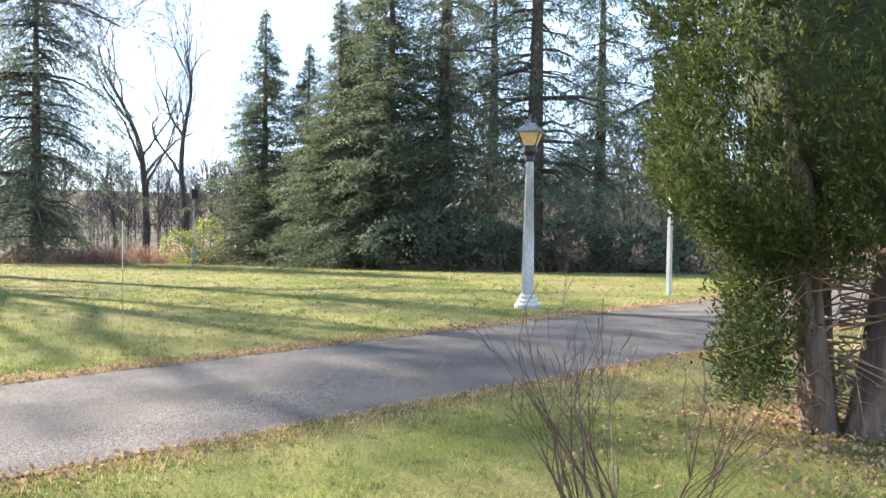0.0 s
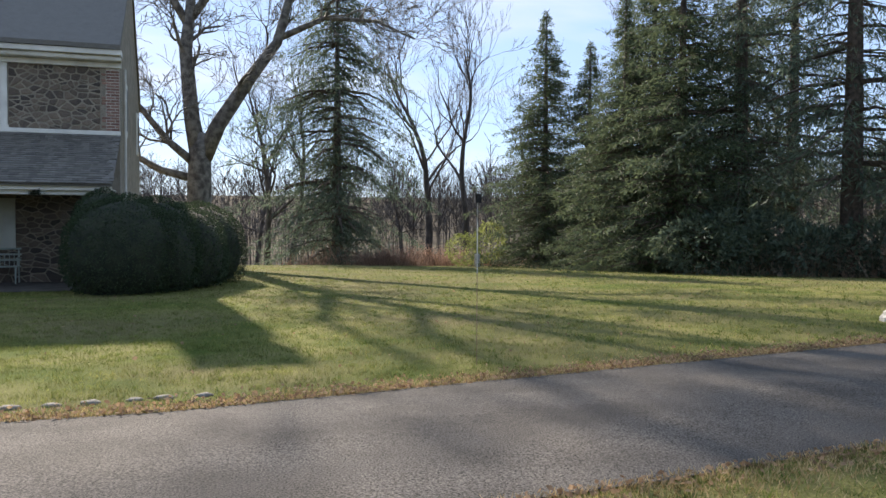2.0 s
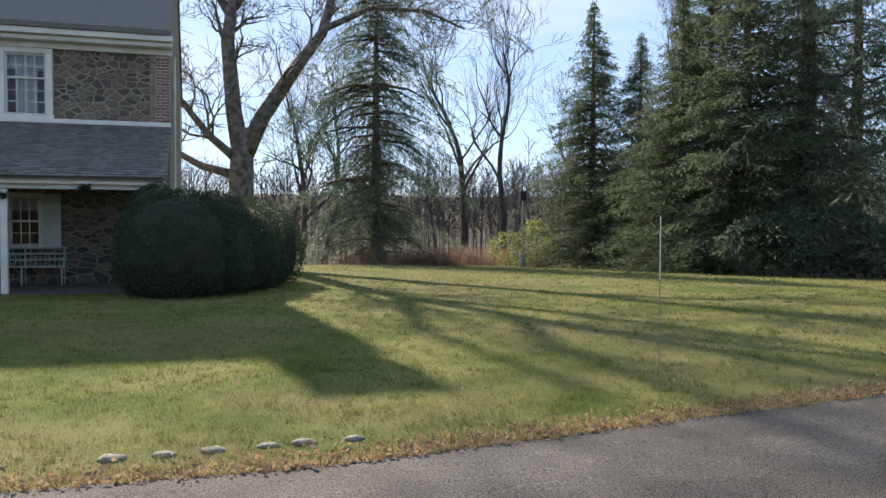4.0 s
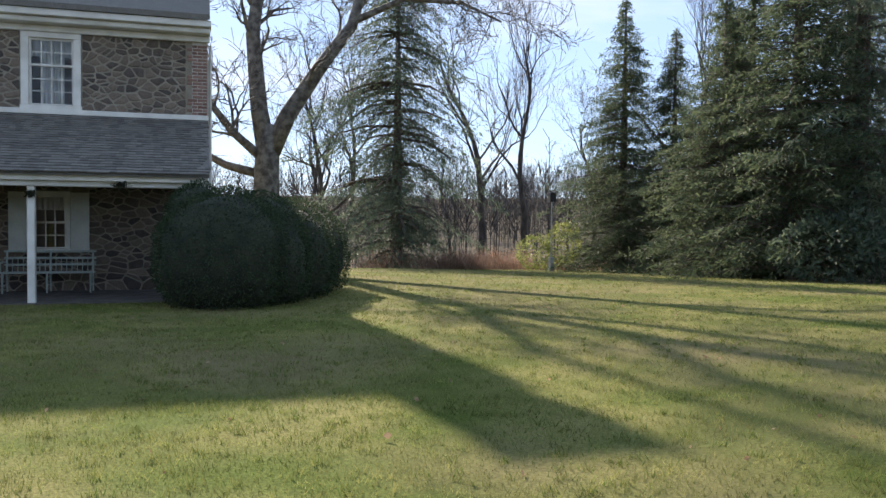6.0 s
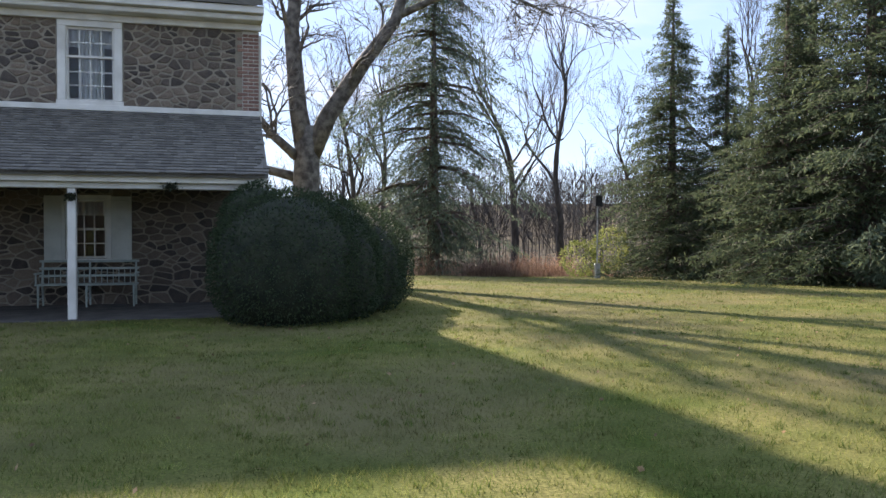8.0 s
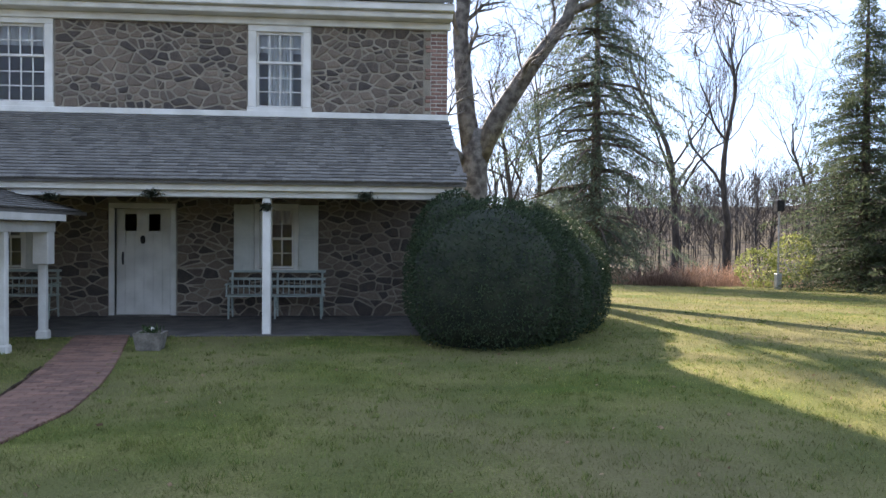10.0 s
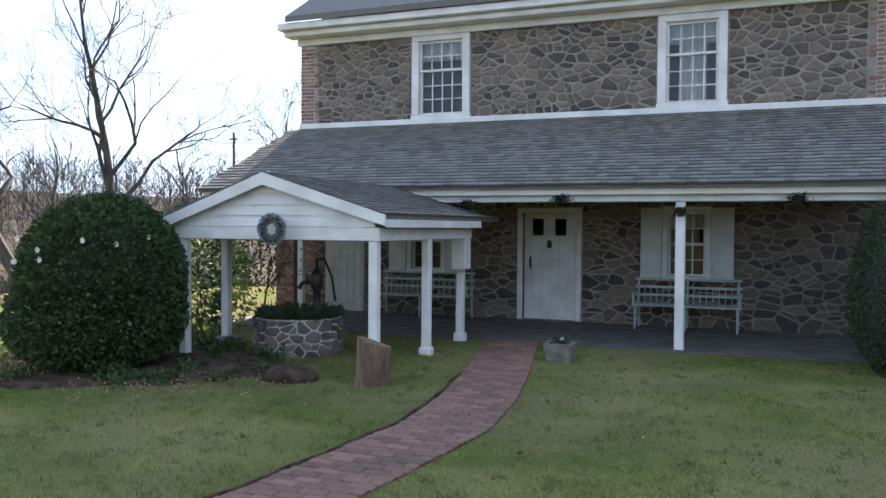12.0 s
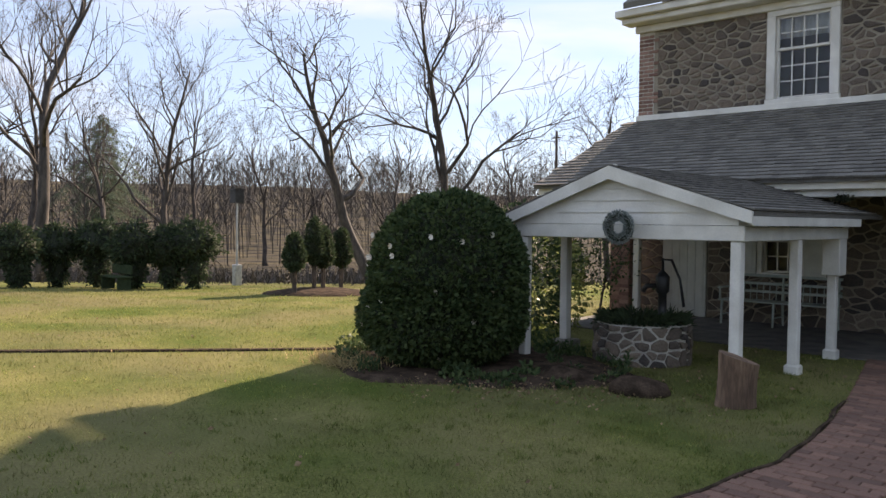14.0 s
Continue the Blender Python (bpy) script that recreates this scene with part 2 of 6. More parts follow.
# ---- building blocks ----
class Mesher:
    """Gathers vertices and faces of one mesh."""

    def __init__(self):
        self.v, self.f = [], []

    def add(self, verts, faces):
        b = len(self.v)
        self.v.extend(tuple(p) for p in verts)
        self.f.extend(tuple(i + b for i in q) for q in faces)
        return self

    def box(self, x0, x1, y0, y1, z0, z1, c=0.0):
        """A box, with its edges taken off by c."""
        if c <= 0:
            return self.add([(x, y, z) for z in (z0, z1) for y in (y0, y1) for x in (x0, x1)],
                            [(0, 2, 3, 1), (4, 5, 7, 6), (0, 1, 5, 4), (2, 6, 7, 3), (0, 4, 6, 2), (1, 3, 7, 5)])
        bm = bmesh.new()
        bmesh.ops.create_cube(bm, size=1.0)
        for p in bm.verts:
            p.co = Vector(((x0 + x1) / 2 + p.co.x * (x1 - x0), (y0 + y1) / 2 + p.co.y * (y1 - y0), (z0 + z1) / 2 + p.co.z * (z1 - z0)))
        bmesh.ops.bevel(bm, geom=list(bm.edges), offset=c, segments=1, affect="EDGES")
        bm.verts.index_update()
        self.add([tuple(p.co) for p in bm.verts], [[p.index for p in q.verts] for q in bm.faces])
        bm.free()
        return self

    def tube(self, pts, radii, n=6, cap=True):
        pts = [Vector(p) for p in pts]
        rings, old = [], None
        for i, p in enumerate(pts):
            d = (pts[min(i + 1, len(pts) - 1)] - pts[max(i - 1, 0)]).normalized()
            if old is None:
                side = d.cross(Vector((0.3, 0.9, 0.1) if abs(d.y) < 0.9 else (1, 0, 0))).normalized()
            else:
                side = (old - d * old.dot(d)).normalized()
            old = side
            up = d.cross(side)
            rings.append([p + (side * math.cos(a) + up * math.sin(a)) * radii[i] for a in (2 * math.pi * k / n for k in range(n))])
        faces = [(i * n + k, i * n + (k + 1) % n, (i + 1) * n + (k + 1) % n, (i + 1) * n + k) for i in range(len(pts) - 1) for k in range(n)]
        if cap:
            faces += [tuple(range(n - 1, -1, -1)), tuple((len(pts) - 1) * n + k for k in range(n))]
        return self.add([q for r in rings for q in r], faces)

    def lathe(self, x, y, profile, n=16):
        """Turned round a vertical axis: profile is (radius, height) from the bottom up."""
        verts = [(x + r * math.cos(2 * math.pi * k / n), y + r * math.sin(2 * math.pi * k / n), z) for r, z in profile for k in range(n)]
        faces = [(i * n + k, i * n + (k + 1) % n, (i + 1) * n + (k + 1) % n, (i + 1) * n + k) for i in range(len(profile) - 1) for k in range(n)]
        faces += [tuple(range(n - 1, -1, -1)), tuple((len(profile) - 1) * n + k for k in range(n))]
        return self.add(verts, faces)

    def prism(self, poly, y0, y1):
        """A polygon of (x, z), drawn out from y0 to y1."""
        n = len(poly)
        return self.add([(x, y0, z) for x, z in poly] + [(x, y1, z) for x, z in poly],
                        [tuple(range(n)), tuple(range(2 * n - 1, n - 1, -1))] + [(k, k + n, (k + 1) % n + n, (k + 1) % n) for k in range(n)])

    def data(self, name, mats, smooth=False):
        me = bpy.data.meshes.new(name)
        me.from_pydata(self.v, [], self.f)
        for m in mats if isinstance(mats, (list, tuple)) else [mats]:
            me.materials.append(m)
        if smooth:
            me.polygons.foreach_set("use_smooth", [True] * len(me.polygons))
        me.update()
        return me


def fast_mesh(name, verts, quads, mat, smooth=False):
    """A mesh from arrays of points and of faces with three or four corners each."""
    me = bpy.data.meshes.new(name)
    k = quads.shape[1]
    me.vertices.add(len(verts))
    me.vertices.foreach_set("co", np.ascontiguousarray(verts, dtype=np.float32).ravel())
    me.loops.add(quads.size)
    me.loops.foreach_set("vertex_index", np.ascontiguousarray(quads, dtype=np.int32).ravel())
    me.polygons.add(len(quads))
    me.polygons.foreach_set("loop_start", np.arange(0, quads.size, k, dtype=np.int32))
    me.polygons.foreach_set("loop_total", np.full(len(quads), k, dtype=np.int32))
    me.materials.append(mat)
    if smooth:
        me.polygons.foreach_set("use_smooth", np.ones(len(quads), dtype=bool))
    me.update(calc_edges=True)
    me.validate()
    return me


def thing(name, x, y, z, label, category, group="", kind=""):
    """An Empty at the base of a thing, to hold its parts."""
    ob = new(name)
    ob.location = (x, y, z)
    return tagged(ob, label, category, group, kind)


def part(name, mesh, mat, parent, label="", smooth=False):
    """One mesh under a thing or under a part; its points are in the world's metres."""
    me = mesh.data(name, mat, smooth) if isinstance(mesh, Mesher) else mesh
    ob = new(name, me)
    ob.parent = parent
    if parent.type == "EMPTY":
        ob.matrix_parent_inverse = Matrix.Translation(-parent.location)
    return tagged(ob, label, kind="stuff" if name in ("leaves", "fronds", "greenery", "needles", "branchwork", "core", "plant", "deadwood") else "")


def structure(name, mesh, mat, label, category, smooth=False):
    me = mesh.data(name, mat, smooth) if isinstance(mesh, Mesher) else mesh
    return tagged(new(name, me), label, category, kind="structure")


def soft_plus(v, w=2.0):
    return w * np.logaddexp(0, np.asarray(v, dtype=float) / w)


def lie(x, y):
    """The height of the ground."""
    x, y = np.asarray(x, dtype=float), np.asarray(y, dtype=float)
    h = -0.42 + 0.0155 * (soft_plus(-3 - y) - soft_plus(-32 - y))
    east, west = soft_plus(0.5 * (x - 11) + 0.85 * y - 5), soft_plus(-0.7 * x + 0.6 * y - 3)
    h = h - 0.042 * np.minimum(east, 45) - 0.06 * np.minimum(west, 32)
    far = np.hypot(x - 8, y + 10)
    h = h - 0.12 * np.exp(-((x - 3) ** 2 + (y + 12) ** 2) / 9.7)
    return h + np.clip((far - 95) / 130, 0, 1) ** 1.5 * 13


def gz(x, y):
    return float(lie(x, y))


# ---- the ground ----
def drive_far(x):
    return -16.85 + 0.17 * max(0, x - 12.5)


def drive_near(x):
    return -19.52 + 0.115 * (x - 13.5)


def sheet(xs, ys, lift=0.0):
    gx, gy = np.meshgrid(xs, ys)
    verts = np.stack([gx, gy, lie(gx, gy) + lift], -1).reshape(-1, 3)
    nx, ny = len(xs), len(ys)
    i = (np.arange(ny - 1)[:, None] * nx + np.arange(nx - 1)[None]).ravel()
    return verts, np.stack([i, i + 1, i + 1 + nx, i + nx], -1)


axis = np.concatenate([-np.geomspace(900, 42, 40), np.arange(-40, 41, 0.8), np.geomspace(42, 900, 40)])
gv, gq = sheet(axis + 10, axis - 5)
structure("ground", fast_mesh("ground", gv, gq, M_GROUND, True), None, "wide green-brown winter lawn that falls away to the woods", "lawn")

xs = np.arange(-40, 90.1, 0.5)
rows_ = []
edge_noise = [0.05 * noise.noise((x * 1.7, 3, 0)) + 0.03 * noise.noise((x * 6, 1, 0)) for x in xs]
for k in range(9):
    u = k / 8
    yy = np.array([(1 - u) * (drive_near(x) + 1.4 * e) + u * (drive_far(x) - e) for x, e in zip(xs, edge_noise)])
    rows_.append(np.stack([xs, yy, lie(xs, yy) + 0.012 + 0.035 * (1 - abs(2 * u - 1))], -1))
dv = np.concatenate(rows_)
n_ = len(xs)
di = (np.arange(8)[:, None] * n_ + np.arange(n_ - 1)[None]).ravel()
structure("road", fast_mesh("road", dv, np.stack([di, di + 1, di + 1 + n_, di + n_], -1), M_ASPHALT, True), None,
          "narrow worn dark asphalt driveway between lawns", "driveway")

joint = Mesher()
for k in range(12):
    ya, yb = [drive_near(23) + (drive_far(23) - drive_near(23)) * (k + s) / 12 for s in (0, 1)]
    xa, xb = [23.05 + 0.03 * math.sin(k * 1.7 + s * 1.7) for s in (0, 1)]
    za, zb = [gz(23, y) + 0.052 - 0.03 * abs(2 * (y - drive_near(23)) / (drive_far(23) - drive_near(23)) - 1) for y in (ya, yb)]
    joint.add([(xa - 0.025, ya, za), (xa + 0.025, ya, za), (xb + 0.025, yb, zb), (xb - 0.025, yb, zb)], [(0, 1, 2, 3)])
structure("road_joint", joint, M_SOIL, "dark sealed joint across the asphalt", "joint")

# ---- the house ----
W, D = 11.17, 11.4
Z0, ZP, ZE, RIDGE = -0.6, 3.43, 5.45, 9.38
house = thing("house", W / 2, 0, -0.4, "two-storey fieldstone house with brick corners and white trim", "house")
WIN = [(2.57, 3.80, 3.51, 5.20), (7.36, 8.54, 3.51, 5.18)]
LOWWIN = [(2.52, 3.27, 0.52, 1.70), (7.53, 8.28, 0.52, 1.70)]
DOOR = (4.80, 6.03, -0.38, 1.74)
SIDE = (0.62, 1.52, -0.38, 1.45)


def pierced(mb, x0, x1, z0, z1, y0, y1, holes):
    """A wall along x with rectangular openings, in one connected piece."""
    xs_ = sorted({x0, x1, *[h[0] for h in holes], *[h[1] for h in holes]})
    zs_ = sorted({z0, z1, *[max(z0, h[2]) for h in holes], *[h[3] for h in holes]})
    nx, nz = len(xs_), len(zs_)

    def solid(i, k):
        if not (0 <= i < nx - 1 and 0 <= k < nz - 1):
            return False
        mx_, mz_ = (xs_[i] + xs_[i + 1]) / 2, (zs_[k] + zs_[k + 1]) / 2
        return not any(h[0] < mx_ < h[1] and h[2] < mz_ < h[3] for h in holes)

    def at(i, k, s):
        return (s * nz + k) * nx + i

    faces = []
    for i in range(nx - 1):
        for k in range(nz - 1):
            if solid(i, k):
                faces += [(at(i, k, 0), at(i + 1, k, 0), at(i + 1, k + 1, 0), at(i, k + 1, 0)), (at(i, k + 1, 1), at(i + 1, k + 1, 1), at(i + 1, k, 1), at(i, k, 1))]
                if not solid(i - 1, k):
                    faces.append((at(i, k, 0), at(i, k + 1, 0), at(i, k + 1, 1), at(i, k, 1)))
                if not solid(i + 1, k):
                    faces.append((at(i + 1, k, 1), at(i + 1, k + 1, 1), at(i + 1, k + 1, 0), at(i + 1, k, 0)))
                if not solid(i, k - 1):
                    faces.append((at(i, k, 1), at(i + 1, k, 1), at(i + 1, k, 0), at(i, k, 0)))
                if not solid(i, k + 1):
                    faces.append((at(i, k + 1, 0), at(i + 1, k + 1, 0), at(i + 1, k + 1, 1), at(i, k + 1, 1)))
    return mb.add([(x, y, z) for y in (y0, y1) for z in zs_ for x in xs_], faces)


inset = [(a + 0.12, b - 0.12, c + 0.1, d - 0.12) for a, b, c, d in WIN]
lowin = [(a, b, c, d) for a, b, c, d in LOWWIN]
doors = [(DOOR[0] + 0.1, DOOR[1] - 0.1, Z0, DOOR[3] - 0.1)]
front = part("front_wall", pierced(Mesher(), 0, W, Z0, ZE, 0, 0.4, inset + lowin + doors), M_MORTAR, house, "wide-jointed fieldstone front wall")
sidew = [(1.6, 2.5, 3.6, 5.1), (8.6, 9.5, 3.6, 5.1), (1.6, 2.5, 0.5, 2.0), (8.6, 9.5, 0.5, 2.0)]


def gable_wall(x0, x1):
    return Mesher().add([(x, y, z) for x in (x0, x1) for y, z in ((0.4, Z0), (D, Z0), (D, ZE), (D / 2, RIDGE - 0.18), (0.4, ZE + 0.2))],
                        [(0, 1, 2, 3, 4), (9, 8, 7, 6, 5), (0, 5, 6, 1), (1, 6, 7, 2), (2, 7, 8, 3), (3, 8, 9, 4), (4, 9, 5, 0)])


part("side_wall", gable_wall(W - 0.4, W), M_MORTAR, house)
part("side_wall", gable_wall(0, 0.4), M_MORTAR, house)
part("back_wall", Mesher().box(0.4, W - 0.4, D - 0.4, D, Z0, ZE), M_MORTAR, house)
part("upper_floor", Mesher().box(0.4, W - 0.4, 0.4, D - 0.4, 2.5, 2.75), M_PLASTER, house)
part("room_wall", Mesher().box(0.4, W - 0.4, 4.0, 4.1, Z0, 2.5), M_PLASTER, house)
part("room_wall", Mesher().box(0.4, W - 0.4, 4.0, 4.1, 2.75, ZE), M_PLASTER, house)
part("attic_floor", Mesher().box(0.4, W - 0.4, 0.4, D - 0.4, ZE - 0.05, ZE + 0.1), M_PLASTER, house)
# windows of the side wall, seen edge-on: casings that stand proud
for y0, y1, z0, z1 in sidew:
    sw = part("window", Mesher().box(W + 0.004, W + 0.06, y0, y1, z0, z1, 0.01), M_WHITE, house)
    part("pane", Mesher().box(W + 0.062, W + 0.066, y0 + 0.15, y1 - 0.15, z0 + 0.15, z1 - 0.15), M_BLACK, sw)
part("downspout", Mesher().tube([(W + 0.07, 1.2, ZE - 0.1), (W + 0.07, 1.2, 2.4), (W + 0.07, 1.2, gz(W, 0) + 0.1)], [0.035] * 3, 8), M_WHITE, house)
# main roof, cornice and chimney
slope = (RIDGE - ZE - 0.1) / (D / 2 + 0.5)
for name, y0, y1 in (("roof", -0.55, D / 2), ("roof", D + 0.55, D / 2)):
    z0 = ZE + 0.1
    mb = Mesher()
    mb.add([(x, y, z + t) for t in (0, 0.12) for x in (-0.06, W + 0.05) for y, z in ((y0, z0), (y1, RIDGE))],
           [(0, 1, 3, 2), (4, 6, 7, 5), (0, 2, 6, 4), (1, 5, 7, 3), (0, 4, 5, 1), (2, 3, 7, 6)])
    main_roof = part(name, mb, M_SHINGLE_J, house, "dark weathered shingle roof")
part("cornice", Mesher().box(-0.28, W + 0.08, -0.5, -0.02, ZE - 0.04, ZE + 0.1, 0.012), M_WHITE, house, "white painted box cornice")
part("bed_moulding", Mesher().box(-0.2, W + 0.06, -0.38, -0.03, ZE - 0.16, ZE - 0.045, 0.02), M_WHITE, house)
part("frieze_board", Mesher().box(-0.05, W + 0.05, -0.10, -0.004, ZE - 0.30, ZE - 0.165, 0.012), M_WHITE, house)
part("chimney", Mesher().box(9.95, 11.0, 5.2, 6.2, 8.4, RIDGE + 0.78).box(9.9, 11.05, 5.15, 6.25, RIDGE + 0.78, RIDGE + 0.98), M_BRICK, house)
# porch: roof in courses, eave, posts
ER, EZ = -3.08, 2.03
pitch = (ZP - EZ) / (-ER)
mb = Mesher().add([(x, y, z + t) for t in (-0.07, 0.0) for x in (-0.25, W + 0.02) for y, z in ((ER, EZ), (-0.004, ZP - 0.01))],
                  [(0, 1, 3, 2), (4, 6, 7, 5), (0, 2, 6, 4), (1, 5, 7, 3), (0, 4, 5, 1), (2, 3, 7, 6)])
porch_roof = part("porch_roof", mb, M_SHINGLE_J, house, "grey wood-shingled porch roof")
part("flashing", Mesher().box(-0.02, W + 0.02, -0.06, -0.006, ZP - 0.02, ZP + 0.09, 0.006), M_WHITE, house, "white band between porch roof and wall")
part("fascia", Mesher().box(-0.2, W, -3.0, -2.9, 1.86, 2.05, 0.01), M_CREAM, house)
part("porch_beam", Mesher().box(-0.15, W - 0.05, -2.89, -2.70, 1.76, 1.93, 0.012), M_WHITE, house)
part("porch_ceiling", Mesher().box(-0.1, W - 0.1, -2.69, -0.004, 1.94, 1.97), M_CREAM, house)
part("porch_floor", Mesher().box(-0.1, W, -3.0, -0.004, Z0, -0.385, 0.01), M_PORCH, house, "low worn stone porch floor")


def post(x, y, z0, z1, w, parent, base=False):
    p = part("post", Mesher().box(x - w / 2, x + w / 2, y - w / 2, y + w / 2, z0, z1, 0.012), M_WHITE, parent, "square white painted post")
    if base:
        part("plinth", Mesher().box(x - w * 0.75, x + w * 0.75, y - w * 0.75, y + w * 0.75, z0 - 0.03, z0 + 0.13, 0.02), M_WHITE, p)
    return p


post(8.06, -2.8, -0.45, 1.758, 0.135, house, False)
part("plinth", Mesher().box(7.975, 8.145, -2.885, -2.715, -0.46, -0.38, 0.01), M_ROCK, house)
# brick pier at the porch's end
part("brick_pier", Mesher().box(0.0, 0.42, -0.95, -0.5, -0.4, 1.94), M_BRICK, house)
part("corner_post", Mesher().box(0.46, 0.58, -0.9, -0.78, -0.4, 1.94, 0.01), M_WHITE, house)


def window(parent, x0, x1, z0, z1, cols, rows_top, rows_low, casing, curtain):
    """A sash window with its casing, bars and panes; the wall's face is at y = 0."""
    mb = Mesher()
    c = casing
    for a, b, e, f in ((x0, x0 + c, z0 + c * 0.6, z1 - c), (x1 - c, x1, z0 + c * 0.6, z1 - c), (x0, x1, z1 - c, z1), (x0 - 0.02, x1 + 0.02, z0, z0 + c * 0.6)):
        mb.box(a, b, -0.05, 0.1, e, f, 0.008)
    w = part("window", mb, M_WHITE, parent, "white painted sash window")
    a, b, e, f = x0 + c, x1 - c, z0 + c * 0.6, z1 - c
    s = 0.045
    n = rows_top + rows_low
    meet = e + (f - e) * rows_low / n
    for (lo, hi, rws, y) in ((e, meet + 0.02, rows_low, 0.07), (meet - 0.02, f, rows_top, 0.03)):
        fr = Mesher()
        fr.box(a, a + s, y, y + 0.035, lo, hi).box(b - s, b, y, y + 0.035, lo, hi).box(a + s, b - s, y, y + 0.035, lo, lo + s).box(a + s, b - s, y, y + 0.035, hi - s, hi)
        for k in range(1, cols):
            x = a + s + (b - a - 2 * s) * k / cols
            fr.box(x - 0.011, x + 0.011, y + 0.002, y + 0.03, lo + s, hi - s)
        for k in range(1, rws):
            z = lo + s + (hi - lo - 2 * s) * k / rws
            fr.box(a + s, b - s, y + 0.004, y + 0.028, z - 0.011, z + 0.011)
        sash = part("sash", fr, M_WHITE, w)
        for i in range(cols):
            for j in range(rws):
                px, pz = a + s + (b - a - 2 * s) * i / cols, lo + s + (hi - lo - 2 * s) * j / rws
                tilt = random.uniform(-0.003, 0.003)
                g = Mesher().add([(px + 0.008, y + 0.015, pz + 0.008), (px + (b - a - 2 * s) / cols - 0.008, y + 0.015 + tilt, pz + 0.008),
                                  (px + (b - a - 2 * s) / cols - 0.008, y + 0.015, pz + (hi - lo - 2 * s) / rws - 0.008), (px + 0.008, y + 0.015 - tilt, pz + (hi - lo - 2 * s) / rws - 0.008)],
                                 [(0, 1, 2, 3)])
                part("pane", g, M_GLASS, sash).visible_shadow = False
    def drape(xa, xb, za, zb, gather):
        cm_ = Mesher()
        nx, nz = 26, 8
        vs = []
        for j in range(nz + 1):
            t = j / nz
            for i in range(nx + 1):
                u = i / nx
                pull = gather * math.sin(math.pi * min(1, t * 1.3))
                vs.append((xa + (xb - xa) * (u * (1 - pull)), 0.2 + 0.022 * math.sin(u * 38), za + (zb - za) * (1 - t)))
        cm_.add(vs, [(j * (nx + 1) + i, j * (nx + 1) + i + 1, (j + 1) * (nx + 1) + i + 1, (j + 1) * (nx + 1) + i) for j in range(nz) for i in range(nx)])
        return cm_
    if curtain == "tied":
        part("curtain", drape(a, (a + b) / 2 + 0.02, e, f, 0.45), M_CURTAIN, w, "", True)
        part("curtain", drape(b, (a + b) / 2 - 0.02, e, f, 0.45), M_CURTAIN, w, "", True)
    elif curtain == "full":
        part("curtain", drape(a + 0.2, b - 0.2, e, f, 0.0), M_CURTAIN, w, "", True)
    part("valance", drape(a, b, e + (f - e) * 0.74, f, 0.0), M_CURTAIN, w, "", True)
    return w


window(house, *WIN[0], 4, 2, 3, 0.15, "")
window(house, *WIN[1], 4, 2, 3, 0.15, "full")
for (x0, x1, z0, z1) in LOWWIN:
    window(house, x0 - 0.04, x1 + 0.04, z0 - 0.06, z1 + 0.06, 3, 2, 2, 0.09, "")
    for sx in (x0 - 0.42, x1 + 0.045):
        sh = Mesher().box(sx, sx + 0.375, -0.075, -0.045, z0 - 0.04, z1 + 0.04, 0.006)
        for za, zb in ((z0 + 0.04, (z0 + z1) / 2 - 0.04), ((z0 + z1) / 2 + 0.04, z1 - 0.04)):
            sh.box(sx + 0.06, sx + 0.315, -0.086, -0.0755, za, zb, 0.004)
        part("shutter", sh, M_SHUTTER, house, "pale panelled shutter")
# front door: frame, leaf of boards, two lights, latch
fr = Mesher().box(DOOR[0], DOOR[0] + 0.1, -0.05, 0.2, Z0 + 0.22, DOOR[3] - 0.1, 0.008).box(DOOR[1] - 0.1, DOOR[1], -0.05, 0.2, Z0 + 0.22, DOOR[3] - 0.1, 0.008).box(DOOR[0], DOOR[1], -0.05, 0.2, DOOR[3] - 0.1, DOOR[3], 0.008)
door_frame = part("door_frame", fr, M_WHITE, house)
leaf = pierced(Mesher(), DOOR[0] + 0.105, DOOR[1] - 0.105, -0.38, DOOR[3] - 0.105, 0.08, 0.13, [(5.06, 5.28, 1.22, 1.54), (5.5, 5.72, 1.22, 1.54)])
door_leaf = part("door", leaf, M_WHITE, house, "white boarded front door with two small lights")
for k in range(6):
    x = DOOR[0] + 0.11 + k * 0.171
    for za, zb in ((-0.37, 1.2),):
        part("board", Mesher().box(x, x + 0.164, 0.066, 0.079, za, zb, 0.004), M_WHITE, door_leaf)
for x in (5.06, 5.5):
    part("pane", Mesher().add([(x, 0.1, 1.22), (x + 0.22, 0.1, 1.22), (x + 0.22, 0.1, 1.54), (x, 0.1, 1.54)], [(0, 1, 2, 3)]), M_GLASS, door_leaf)
part("latch", Mesher().box(5.02, 5.05, 0.035, 0.066, 0.58, 0.82, 0.004).tube([(5.035, 0.05, 0.62), (5.035, 0.0, 0.66), (5.035, 0.0, 0.76), (5.035, 0.05, 0.8)], [0.011] * 4, 6), M_BLACK, door_leaf)
part("knocker", Mesher().lathe(5.4, 0.05, [(0.03, 0.98), (0.045, 1.02), (0.045, 1.1), (0.02, 1.13)], 10), M_BLACK, door_leaf)
part("door_sill", Mesher().box(DOOR[0], DOOR[1], -0.12, 0.2, -0.45, -0.37, 0.012), M_ROCK, house)
